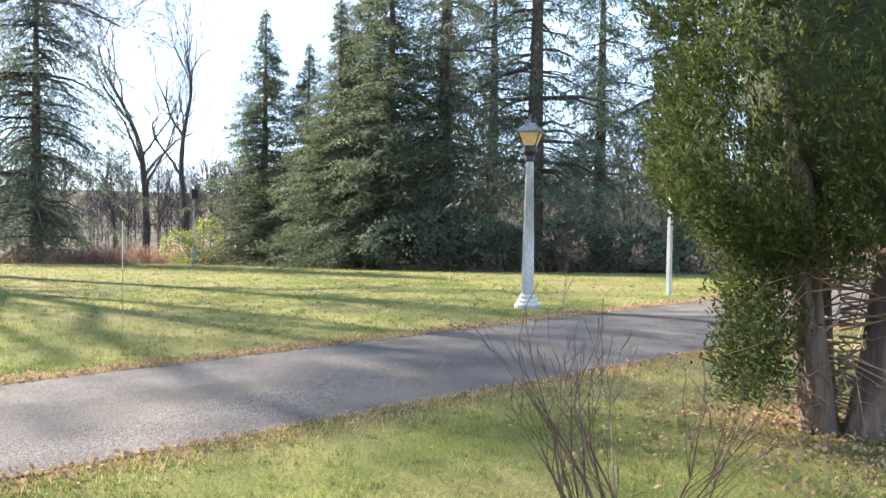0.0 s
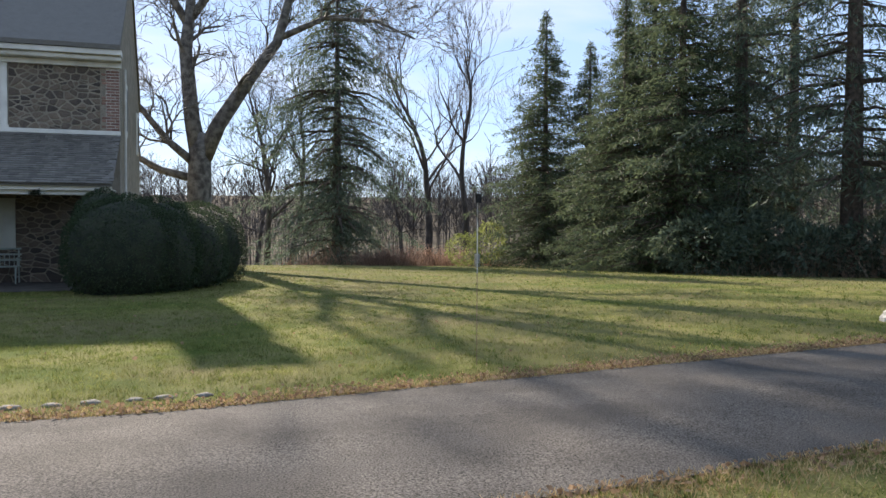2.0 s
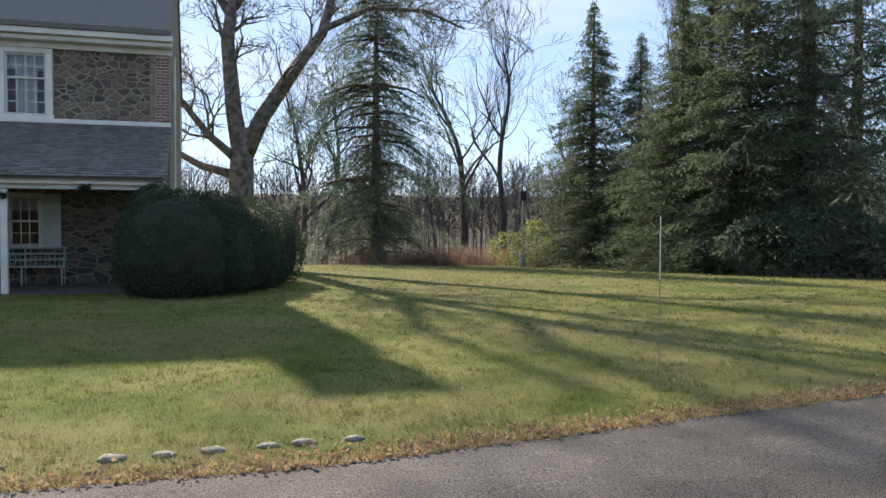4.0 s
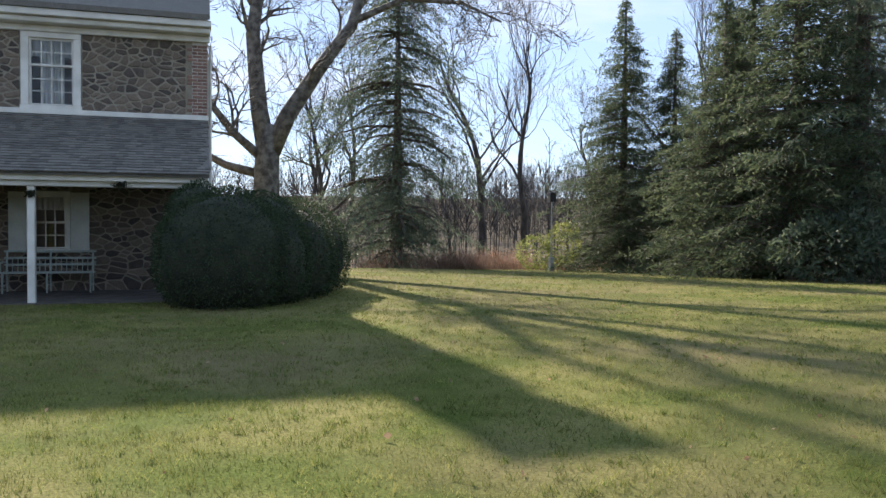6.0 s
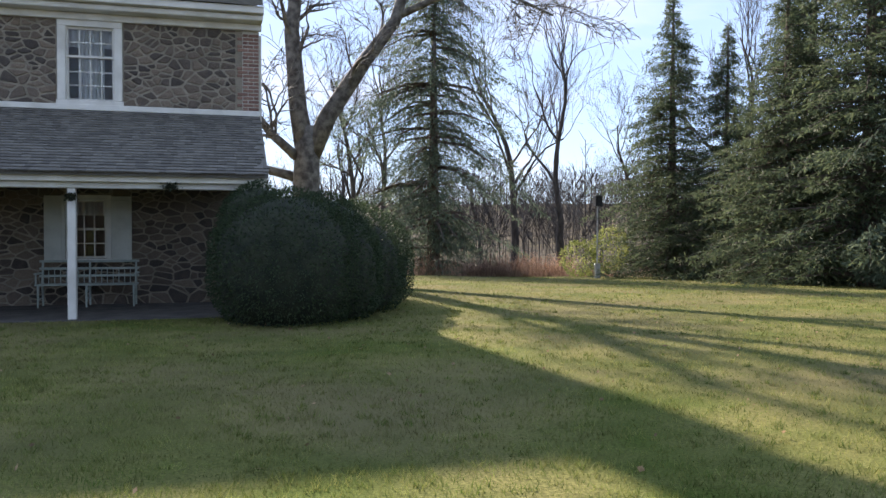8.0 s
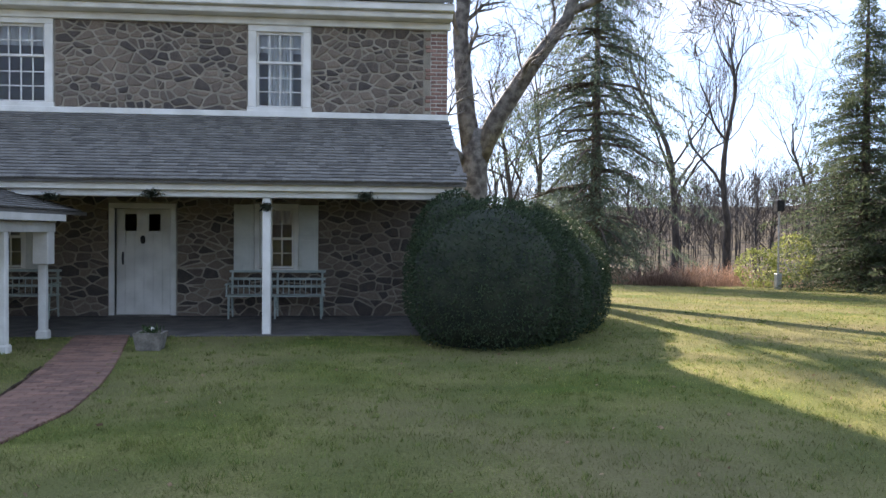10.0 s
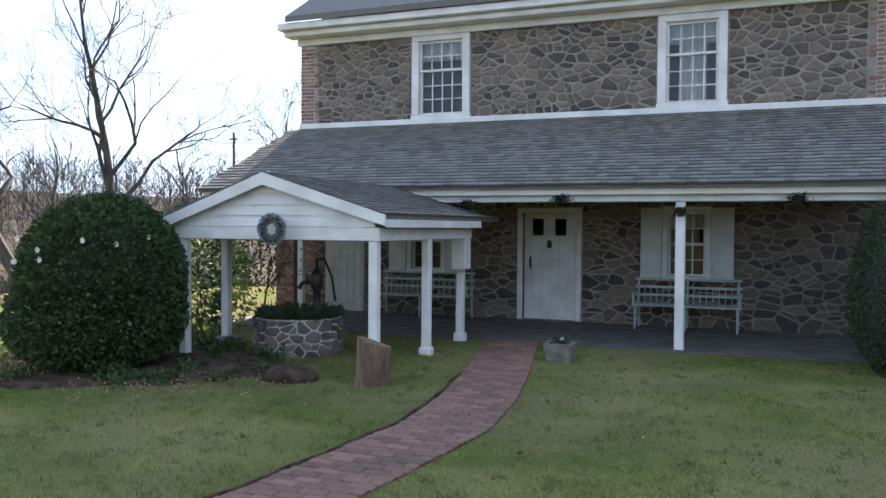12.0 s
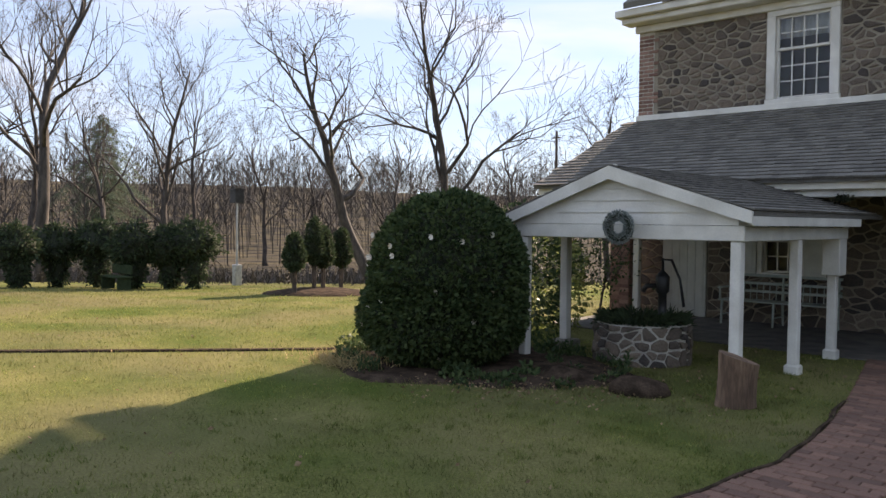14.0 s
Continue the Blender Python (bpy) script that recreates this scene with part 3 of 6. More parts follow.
# pale door at the wall's end
sd = part("side_door", Mesher().box(SIDE[0], SIDE[1], -0.05, -0.006, SIDE[2], SIDE[3], 0.008), M_SHUTTER, house, "pale boarded side door")
for k in range(5):
    x = SIDE[0] + 0.05 + k * 0.162
    part("board", Mesher().box(x, x + 0.154, -0.064, -0.051, SIDE[2] + 0.05, SIDE[3] - 0.06, 0.004), M_SHUTTER, sd)

# ---- well house in front of the porch ----
wh = thing("well_house", 3.5, -5.0, -0.38, "small open white well house with a shingled gable roof", "shelter")
GX0, GX1, GY, GA = 1.85, 5.12, -6.5, 3.44
BEAM = 1.20
for x, y, z0 in ((4.90, -6.35, gz(4.9, -6.4)), (4.90, -4.75, gz(4.9, -4.75) - 0.02), (4.80, -3.15, gz(4.8, -3.1)), (2.14, -6.35, gz(2.1, -6.4)), (2.14, -5.47, -0.19)):
    post(x, y, z0, BEAM, 0.115, wh, y in (-4.75, -3.15))
part("plinth", Mesher().box(2.0, 2.3, -5.62, -5.32, gz(2, -5.5) - 0.05, -0.19, 0.02), M_ROCK, wh)
part("front_beam", Mesher().box(2.02, 5.0, -6.42, -6.28, BEAM, BEAM + 0.16, 0.008), M_WHITE, wh)
for x in (2.14, 4.90):
    part("side_beam", Mesher().box(x - 0.06, x + 0.06, -6.28, -3.09, BEAM, BEAM + 0.15, 0.008), M_WHITE, wh)
AP, EV = 2.03, 1.44
EVR = 1.51
sl = (AP - EV) / (GA - GX0)
slr = (AP - EVR) / (GX1 - GA)
for k in range(6):
    za, zb = BEAM + 0.165 + k * 0.135, BEAM + 0.165 + (k + 1) * 0.135 + 0.012
    def edge(z):
        return max(0.02, min(1.44, (AP - 0.06 - z) / sl))
    wa, wb = edge(za), edge(zb)
    ra, rb = min(1.5, wa * sl / slr), min(1.5, wb * sl / slr)
    if wa > 0.05:
        part("clapboard", Mesher().add([(GA - wa, -6.42, za), (GA + ra, -6.42, za), (GA + rb, -6.402, zb), (GA - wb, -6.402, zb),
                                        (GA - wa, -6.39, za), (GA + ra, -6.39, za), (GA + rb, -6.39, zb), (GA - wb, -6.39, zb)],
                                       [(0, 1, 2, 3), (7, 6, 5, 4), (0, 4, 5, 1), (1, 5, 6, 2), (2, 6, 7, 3), (3, 7, 4, 0)]), M_WHITE, wh)
for s in (-1, 1):
    xe, ev = (GX0, EV) if s < 0 else (GX1, EVR)
    q = [(GA, AP), (xe, ev), (xe, ev - 0.13), (GA, AP - 0.15)]
    part("rake_board", Mesher().prism(q if s > 0 else q[::-1], GY - 0.03, GY), M_WHITE, wh)
    yb = -2.2 if s > 0 else -2.2
    part("roof_deck", Mesher().add([(x, y, z + t) for t in (-0.05, 0.005) for y in (GY + 0.002, yb) for x, z in ((GA, AP), (xe, ev))],
                                   [(0, 1, 3, 2), (4, 6, 7, 5), (0, 2, 6, 4), (1, 5, 7, 3), (0, 4, 5, 1), (2, 3, 7, 6)]), M_SHINGLE_J, wh)
    part("eave_board", Mesher().box(xe - 0.02 if s > 0 else xe, xe if s > 0 else xe + 0.02, GY + 0.01, -3.1, ev - 0.15, ev - 0.05, 0.004), M_WHITE, wh)
part("utility_box", Mesher().box(4.72, 4.95, -3.36, -3.1, 0.72, 1.34, 0.012).box(4.7, 4.97, -3.38, -3.08, 1.34, 1.37, 0.005), M_WHITE, wh, "white box fixed to the post")


def foliage(rng, centres, normals, size, wide, droop=0.3, per=1):
    """Small leaf quads at the given places, each turned its own way."""
    n = len(centres)
    d = normals + rng.normal(0, 0.55, (n, 3))
    d[:, 2] -= droop * rng.random(n)
    d /= np.linalg.norm(d, axis=1)[:, None] + 1e-9
    s = np.cross(d, rng.normal(0, 1, (n, 3)))
    s /= np.linalg.norm(s, axis=1)[:, None] + 1e-9
    L = size * rng.uniform(0.6, 1.3, n)[:, None]
    w = wide * rng.uniform(0.6, 1.3, n)[:, None]
    a = centres
    verts = np.stack([a, a + d * L * 0.5 + s * w, a + d * L, a + d * L * 0.5 - s * w], 1).reshape(-1, 3)
    quads = np.arange(4 * n).reshape(-1, 4)
    return verts, quads


def bumpy(p, amp, freq, seed):
    return 1 + amp * noise.noise((p[0] * freq + seed, p[1] * freq, p[2] * freq)) + amp * 0.5 * noise.noise((p[0] * freq * 2.7, p[1] * freq * 2.7 + seed, p[2] * freq * 2.7))


def shrub(name, lobes, n, size, wide, mat, label, category, seed, floor_z, amp=0.10, freq=1.6, core=True):
    """A clipped shrub out of lobes (x, y, z, rx, ry, rz): a core coloured dark as inner shade, and a coat of leaves."""
    rng = np.random.default_rng(seed)
    cx, cy = lobes[0][0], lobes[0][1]
    th = thing(name, cx, cy, floor_z, label, category)
    vol = [l[3] * l[5] + l[4] * l[5] + l[3] * l[4] for l in lobes]
    allc, alln = [], []
    cm_ = Mesher()
    for l, v in zip(lobes, vol):
        k = int(n * v / sum(vol))
        d = rng.normal(0, 1, (k, 3))
        d /= np.linalg.norm(d, axis=1)[:, None]
        r = np.array([bumpy(q, amp, freq, seed) for q in d]) * (1 - 0.14 * rng.random(k) ** 2)
        c = np.array(l[:3]) + d * np.array(l[3:6]) * r[:, None]
        keep = c[:, 2] > floor_z - 0.02
        for o in lobes:
            if o is not l:
                keep &= np.linalg.norm((c - np.array(o[:3])) / np.array(o[3:6]), axis=1) > 0.86
        allc.append(c[keep])
        alln.append(d[keep])
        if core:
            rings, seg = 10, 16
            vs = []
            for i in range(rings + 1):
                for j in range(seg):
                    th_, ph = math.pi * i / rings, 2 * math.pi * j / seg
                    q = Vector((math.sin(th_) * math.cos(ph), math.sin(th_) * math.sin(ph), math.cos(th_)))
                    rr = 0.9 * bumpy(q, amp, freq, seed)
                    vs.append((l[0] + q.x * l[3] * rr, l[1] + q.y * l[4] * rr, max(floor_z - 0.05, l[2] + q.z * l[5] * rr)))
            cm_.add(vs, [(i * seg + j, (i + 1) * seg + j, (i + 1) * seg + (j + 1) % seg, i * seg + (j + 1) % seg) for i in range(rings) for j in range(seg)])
    v, q = foliage(rng, np.concatenate(allc), np.concatenate(alln), size, wide)
    part("leaves", fast_mesh("leaves", v, q, mat), None, th)
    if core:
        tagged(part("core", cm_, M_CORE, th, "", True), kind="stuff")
    return th, np.concatenate(allc)


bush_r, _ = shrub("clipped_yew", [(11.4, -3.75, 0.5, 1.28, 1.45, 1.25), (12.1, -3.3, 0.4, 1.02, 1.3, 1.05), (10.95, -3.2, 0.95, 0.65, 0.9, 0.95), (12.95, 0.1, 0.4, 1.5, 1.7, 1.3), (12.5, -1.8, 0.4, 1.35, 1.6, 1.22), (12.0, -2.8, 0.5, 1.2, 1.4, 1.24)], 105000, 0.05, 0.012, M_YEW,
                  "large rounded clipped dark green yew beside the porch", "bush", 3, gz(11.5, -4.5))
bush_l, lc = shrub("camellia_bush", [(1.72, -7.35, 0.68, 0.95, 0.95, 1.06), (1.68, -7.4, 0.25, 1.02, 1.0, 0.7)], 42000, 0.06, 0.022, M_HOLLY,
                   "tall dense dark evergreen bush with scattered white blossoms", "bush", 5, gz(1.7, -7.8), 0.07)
rng = np.random.default_rng(8)
pick = lc[rng.permutation(len(lc))]
pick = pick[(pick[:, 1] < -7.2) & (pick[:, 2] < 1.5)][:24]
for c in pick:
    bl = Mesher()
    for k in range(6):
        a = k * math.pi / 3
        d, o = Vector((math.cos(a), -0.4, math.sin(a))).normalized(), Vector(c) + Vector((0.25 * (c[0] - 1.7), -0.4, 0.1)) * 0.15
        s = d.cross(Vector((0, 1, 0))).normalized() * 0.02
        bl.add([o, o + d * 0.025 + s, o + d * 0.04 - Vector((0, 0.015, 0)), o + d * 0.025 - s], [(0, 1, 2, 3)])
    part("blossom", bl, M_FLOWER, bush_l)


# ---- trees ----
def limb(mb, rng, p, d, length, r, level, deepest, kids, spread, rise, wiggle=0.16, shrink=0.66, sides=(10, 7, 5, 4, 3, 3), least=0.012):
    """One limb and all that grows from it."""
    n = max(3, 6 - level)
    pts, rad = [p], [r]
    for k in range(n):
        d = (d + Vector(rng.normal(0, wiggle, 3)) + Vector((0, 0, rise * 0.25))).normalized()
        p = p + d * (length / n)
        pts.append(p)
        rad.append(max(least, r * (1 - 0.55 * (k + 1) / n)) if level < deepest else max(least, r * (1 - 0.8 * (k + 1) / n)))
    mb.tube(pts, rad, sides[level], cap=level == 0)
    if level >= deepest:
        return
    for k in range(kids[level]):
        t = rng.uniform(0.35, 1.0) if level else rng.uniform(0.5, 1.0)
        if k == 0:
            t = 1.0
        i = min(n - 1, int(t * n))
        f = t * n - i
        at = pts[i].lerp(pts[i + 1], f)
        along = (pts[i + 1] - pts[i]).normalized()
        turn = along.cross(Vector(rng.normal(0, 1, 3))).normalized()
        ang = spread * rng.uniform(0.55, 1.25) * (0.55 if k == 0 else 1)
        nd = (along * math.cos(ang) + turn * math.sin(ang) + Vector((0, 0, rise * 0.35))).normalized()
        rr = (rad[i] * (1 - f) + rad[i + 1] * f) * rng.uniform(0.5, 0.75)
        limb(mb, rng, at, nd, length * shrink * rng.uniform(0.7, 1.2), rr, level + 1, deepest, kids, spread, rise, wiggle, shrink, sides, least)


def bare_tree(seed, height, r, limbs, kids, spread=0.7, rise=0.35, fork=0.3, lean=(0, 0)):
    """The trunk and the crown of a leafless tree, as two meshes: a sinuous leader with limbs along its upper part."""
    rng = np.random.default_rng(seed)
    trunk, crown = Mesher(), Mesher()
    n, p, d = 12, Vector((0, 0, -0.3)), Vector((lean[0] + rng.normal(0, 0.05), lean[1] + rng.normal(0, 0.05), 1)).normalized()
    pts, rad = [p], [r * 1.3]
    for k in range(n):
        d = (d + Vector(rng.normal(0, 0.10, 3)) + Vector((0, 0, 0.09))).normalized()
        p = p + d * (height * 0.8 / n)
        pts.append(p)
        rad.append(r * (1 - 0.82 * (k + 1) / n))
    trunk.tube(pts, rad, 9)
    turn = rng.uniform(0, 6.28)
    for k in range(limbs):
        t = fork + (0.99 - fork) * ((k + rng.uniform(0, 0.9)) / limbs)
        i = min(n - 1, int(t * n))
        at = pts[i].lerp(pts[i + 1], t * n - i)
        a, ang = turn + k * 2.4 + rng.normal(0, 0.35), spread * rng.uniform(0.6, 1.15) * (1.1 - 0.35 * t)
        nd = Vector((math.cos(a) * math.sin(ang), math.sin(a) * math.sin(ang), math.cos(ang)))
        limb(crown, rng, at, nd, height * rng.uniform(0.2, 0.34) * (1.2 - 0.6 * t), rad[i] * rng.uniform(0.4, 0.62), 1, 4, kids, spread, rise, 0.2, 0.62, least=0.0075)
    return trunk, crown


TREE_KINDS = []
KINDS = [(17, 0.27, 11, 0.75, 0.35, 0.30, (0, 0)), (15, 0.23, 12, 0.8, 0.3, 0.26, (0.05, 0)), (18, 0.24, 10, 0.55, 0.45, 0.36, (0, 0.05)), (13, 0.21, 12, 0.85, 0.25, 0.28, (0, 0)),
         (11.5, 0.25, 11, 0.95, 0.12, 0.40, (-0.40, -0.34))]
for k, (h, r, limbs, sp_, rise, fork, lean) in enumerate(KINDS):
    th = thing("bare_tree", 0, 0, 0, "leaning leafless tree with a crooked dark trunk" if k == 4 else "tall leafless deciduous tree at the edge of the lawn", "tree", "bare trees at the wood's edge")
    tk, cr_ = bare_tree(20 + k, h, r, limbs, (0, 4, 4, 4), sp_, rise, fork, lean)
    part("trunk", tk, M_BARK, th, "", True)
    part("crown", cr_, M_BARK, th, "", True)
    TREE_KINDS.append(th)


def put(kind, x, y, turn, size=1.0):
    """The first use moves the kind itself; every other one is a copy."""
    m = pose(x, y, gz(x, y), 0, 0, turn) @ Matrix.Diagonal((size, size, size, 1))
    if not kind.get("used"):
        kind["used"] = 1
        kind.matrix_basis = m
        return kind
    c = copy_thing(kind, Matrix.Identity(4))
    c.matrix_basis = m
    return c


def seen_from(ex, ey, yaw_left, px, depth):
    a = radians(yaw_left) - math.atan((px - 784) / 1440)
    d = depth / math.cos(math.atan((px - 784) / 1440))
    return ex - math.sin(a) * d, ey + math.cos(a) * d


spots = [(9.87, -16.07, -11.65, 1018, 66, 0, 1.4), (9.87, -16.07, -11.65, 1105, 60, 2, 1.25), (9.87, -16.07, -11.65, 735, 52, 1, 1.1), (9.87, -16.07, -11.65, 762, 60, 2, 1.1),
         (9.87, -16.07, -11.65, 1175, 72, 1, 0.7), (9.87, -16.07, -11.65, 960, 75, 3, 1.0), (9.87, -16.07, -11.65, 1240, 62, 0, 0.9), (9.87, -16.07, -11.65, 1430, 50, 2, 1.1),
         (9.87, -16.07, -11.65, 690, 70, 3, 1.2), (9.87, -16.07, -11.65, 850, 78, 0, 0.9),
         (8.51, -14.55, 43.7, 75, 33, 0, 1.05), (8.51, -14.55, 43.7, 290, 42, 1, 0.95), (8.51, -14.55, 43.7, 365, 55, 2, 0.8), (8.51, -14.55, 43.7, 672, 30, 4, 1.0),
         (8.51, -14.55, 43.7, 765, 40, 1, 1.15), (8.51, -14.55, 43.7, 35, 45, 2, 0.9), (8.51, -14.55, 43.7, 195, 50, 3, 1.0), (8.51, -14.55, 43.7, 1075, 55, 3, 1.1),
         (8.51, -14.55, 43.7, 470, 65, 0, 0.75), (8.51, -14.55, 43.7, 560, 70, 1, 0.8), (8.51, -14.55, 43.7, 900, 60, 3, 0.95), (8.51, -14.55, 43.7, 700, 55, 0, 0.7), (8.51, -14.55, 43.7, -60, 40, 1, 1.1),
         (13.07, -24.19, -36.4, 1100, 55, 1, 0.9), (13.07, -24.19, -36.4, 1000, 62, 0, 0.9), (13.07, -24.19, -36.4, 860, 60, 2, 0.9), (13.07, -24.19, -36.4, 1180, 50, 3, 1.0)]
for i, (ex, ey, yaw, px, dep, kind, size) in enumerate(spots):
    put(TREE_KINDS[kind], *seen_from(ex, ey, yaw, px, dep), 0 if kind == 4 else i * 67 % 360, size)

# sycamore behind the house
syc = thing("sycamore", 13.5, 13.7, gz(13.5, 13.7), "big old sycamore with pale flaking bark and no leaves", "tree")
rng = np.random.default_rng(4)
sx, sy, sz = 13.5, 13.7, gz(13.5, 13.7)
part("trunk", Mesher().tube([(sx - 0.05, sy, sz - 0.3), (sx - 0.05, sy, sz + 0.4), (sx - 0.02, sy, 1.5), (sx, sy, 3.2), (sx + 0.03, sy, 4.3), (sx + 0.1, sy, 5.0)], [0.85, 0.62, 0.53, 0.5, 0.47, 0.28], 14), M_SYC, syc, "", True)
leads = [([(sx + 0.02, sy, 3.7), (sx - 0.3, sy + 0.1, 5.6), (sx - 0.55, sy, 8.5), (sx - 0.35, sy, 10.2), (sx - 0.2, sy + 0.4, 13.5), (sx + 0.2, sy, 17)], 0.41, 0.10, 12),
         ([(sx + 0.05, sy, 3.7), (sx + 0.8, sy - 0.2, 5.4), (sx + 2.1, sy - 0.5, 7.4), (sx + 3.2, sy - 0.9, 8.9), (sx + 3.9, sy - 1.1, 11.5), (sx + 4.4, sy - 1.2, 14.5)], 0.40, 0.10, 12),
         ([(sx - 0.1, sy, 3.6), (sx - 1.3, sy - 0.3, 4.6), (sx - 2.6, sy - 0.6, 6.2), (sx - 4.2, sy - 0.8, 8.4)], 0.2, 0.06, 7),
         ([(sx - 0.45, sy, 9.6), (sx - 1.2, sy + 0.2, 10.9), (sx - 2.3, sy + 0.3, 12.8), (sx - 2.8, sy + 0.4, 15.5)], 0.2, 0.06, 7),
         ([(sx - 0.3, sy, 9.9), (sx + 0.6, sy - 0.1, 11.2), (sx + 1.3, sy - 0.3, 13.3), (sx + 1.6, sy - 0.3, 16)], 0.2, 0.06, 7),
         ([(sx + 3.3, sy - 0.9, 9.1), (sx + 5.2, sy - 1.4, 10.0), (sx + 7.4, sy - 1.9, 9.9), (sx + 9.0, sy - 2.2, 9.2)], 0.15, 0.04, 10),
         ([(sx - 0.1, sy + 0.2, 3.0), (sx - 1.6, sy + 0.4, 3.4), (sx - 3.2, sy + 0.5, 4.3), (sx - 4.6, sy + 0.5, 6.0)], 0.2, 0.06, 7),
         ([(sx + 3.9, sy - 1.1, 11.3), (sx + 5.0, sy - 1.8, 13.2), (sx + 6.6, sy - 2.4, 15.0), (sx + 7.6, sy - 2.6, 17.0)], 0.16, 0.05, 10),
         ([(sx - 0.25, sy + 0.3, 13.0), (sx + 0.9, sy + 0.8, 15.0), (sx + 2.6, sy + 1.0, 17.2), (sx + 3.4, sy + 1.2, 19.5)], 0.15, 0.05, 10),
         ([(sx - 0.3, sy + 0.2, 12.0), (sx - 1.6, sy + 0.6, 14.0), (sx - 2.6, sy + 1.0, 17.0), (sx - 2.9, sy + 1.2, 19.0)], 0.15, 0.05, 9)]
for pts, r0, r1, nk in leads:
    k = len(pts)
    rad = [r0 + (r1 - r0) * i / (k - 1) for i in range(k)]
    mb = Mesher().tube(pts, rad, 10)
    for j in range(nk):
        t = rng.uniform(0.25, 1.0) * (k - 1)
        i = min(k - 2, int(t))
        at = Vector(pts[i]).lerp(Vector(pts[i + 1]), t - i)
        al = (Vector(pts[i + 1]) - Vector(pts[i])).normalized()
        tn = al.cross(Vector(rng.normal(0, 1, 3))).normalized()
        limb(mb, rng, at, (al * 0.6 + tn * 0.8 + Vector((0, 0, 0.25))).normalized(), rng.uniform(1.6, 3.0), rad[i] * 0.32, 1, 4, (0, 5, 4, 4), 0.8, 0.1, 0.25, 0.62)
    part("limb", mb, M_SYC, syc, "", True)


def conifer(seed, height, reach, low, whorls, per, dense, droop, mat, size=0.34, wide=0.055, taper=1.0, short=0.4, ragged=0.5):
    """Trunk, drooping boughs and their sprays of needles."""
    rng = np.random.default_rng(seed)
    trunk, boughs = Mesher(), Mesher()
    r0 = height * 0.017
    trunk.tube([(0, 0, -0.3), (0, 0, height * 0.5), (0, 0, height)], [r0 * 1.25, r0 * 0.7, 0.03], 9)
    cs_, ns_ = [], []
    for w in range(whorls):
        t = (w + rng.random()) / whorls
        z = low + (height - low) * t
        reach_z = reach * ((1 - t) ** taper) * (1 - ragged / 2 + ragged * rng.random()) + 0.1
        for b in range(per):
            a = rng.uniform(0, 2 * math.pi)
            L = reach_z * rng.uniform(short, 1.15)
            o = Vector((math.cos(a), math.sin(a), 0))
            sag = droop * rng.uniform(0.6, 1.4)
            pts = [Vector((0, 0, z)) + o * (L * u) + Vector((0, 0, L * (0.12 * u - sag * u * u + 0.25 * sag * u ** 4))) for u in (0, 0.3, 0.6, 1.0)]
            boughs.tube(pts, [max(0.012, 0.018 * L), max(0.01, 0.013 * L), 0.01, 0.004], 3, False)
            n = int(dense * L) + 4
            u = 0.12 + 0.9 * rng.random(n) ** 0.8
            ctr = np.array([list(pts[min(2, int(min(q, 0.999) * 3))].lerp(pts[min(3, int(min(q, 0.999) * 3) + 1)], min(q, 1.0) * 3 % 1.0 if q < 1 else 1.0)) for q in u])
            side = np.array([-math.sin(a), math.cos(a), 0])
            off = rng.normal(0, 1, n) * 0.17 * L * (1.25 - np.minimum(u, 1)) + rng.normal(0, 0.05, n)
            ctr = ctr + off[:, None] * side
            ctr[:, 2] -= np.abs(off) * 0.35 + rng.random(n) * 0.12
            dirs = np.array([o.x, o.y, 0])[None] * 0.5 + np.sign(off)[:, None] * side * 0.6 + np.array([0, 0, -0.55 * sag])
            cs_.append(ctr)
            ns_.append(dirs)
    v, q = foliage(rng, np.concatenate(cs_), np.concatenate(ns_), size, wide, 0.9 * droop)
    return trunk, boughs, fast_mesh("needles", v, q, mat)


def make_conifer(name, label, group, *args):
    th = thing(name, 0, 0, 0, label, "tree", group)
    tk, bo, nd = conifer(*args)
    part("trunk", tk, M_DARKBARK, th, "", True)
    tagged(part("branchwork", bo, M_DARKBARK, th), kind="stuff")
    tagged(part("needles", nd, None, th), kind="stuff")
    return th


spruce_a = make_conifer("spruce", "tall dark drooping spruce with gaps between its boughs", "spruces round the lawn", 31, 21, 5.2, 3.4, 54, 3, 30, 0.66, M_NEEDLE, 0.36, 0.028, 0.45, 0.4, 0.9)
spruce_b = make_conifer("spruce", "thin old spruce with ragged drooping boughs", "spruces round the lawn", 32, 19, 5.7, 0.8, 64, 5, 38, 0.75, M_NEEDLE, 0.36, 0.026, 0.32, 0.35, 1.0)
fir_a = make_conifer("fir", "dense dark green fir with boughs down to the grass", "firs by the lawn", 33, 14.2, 4.9, 0.25, 116, 4, 42, 0.36, M_NEEDLE2, 0.24, 0.021, 0.98, 0.6, 0.4)
E0 = (13.07, -24.19, -36.4)
put(fir_a, 33.2, 20.9, 0, 1.06)
for i, (px, dep, s) in enumerate([(600, 41, 0.95), (690, 38, 1.15), (545, 47, 0.9), (650, 44, 1.2)]):
    put(fir_a, *seen_from(*E0, px, dep), 50 + i * 77, s)
put(spruce_a, 36.5, 7.6, 20, 1.0)
for i, (px, dep, s) in enumerate([(945, 36, 1.05), (790, 45, 1.0), (870, 48, 1.0), (1060, 44, 0.95), (1200, 40, 1.0), (1330, 36, 1.0)]):
    put(spruce_a, *seen_from(*E0, px, dep), 100 + i * 91, s)
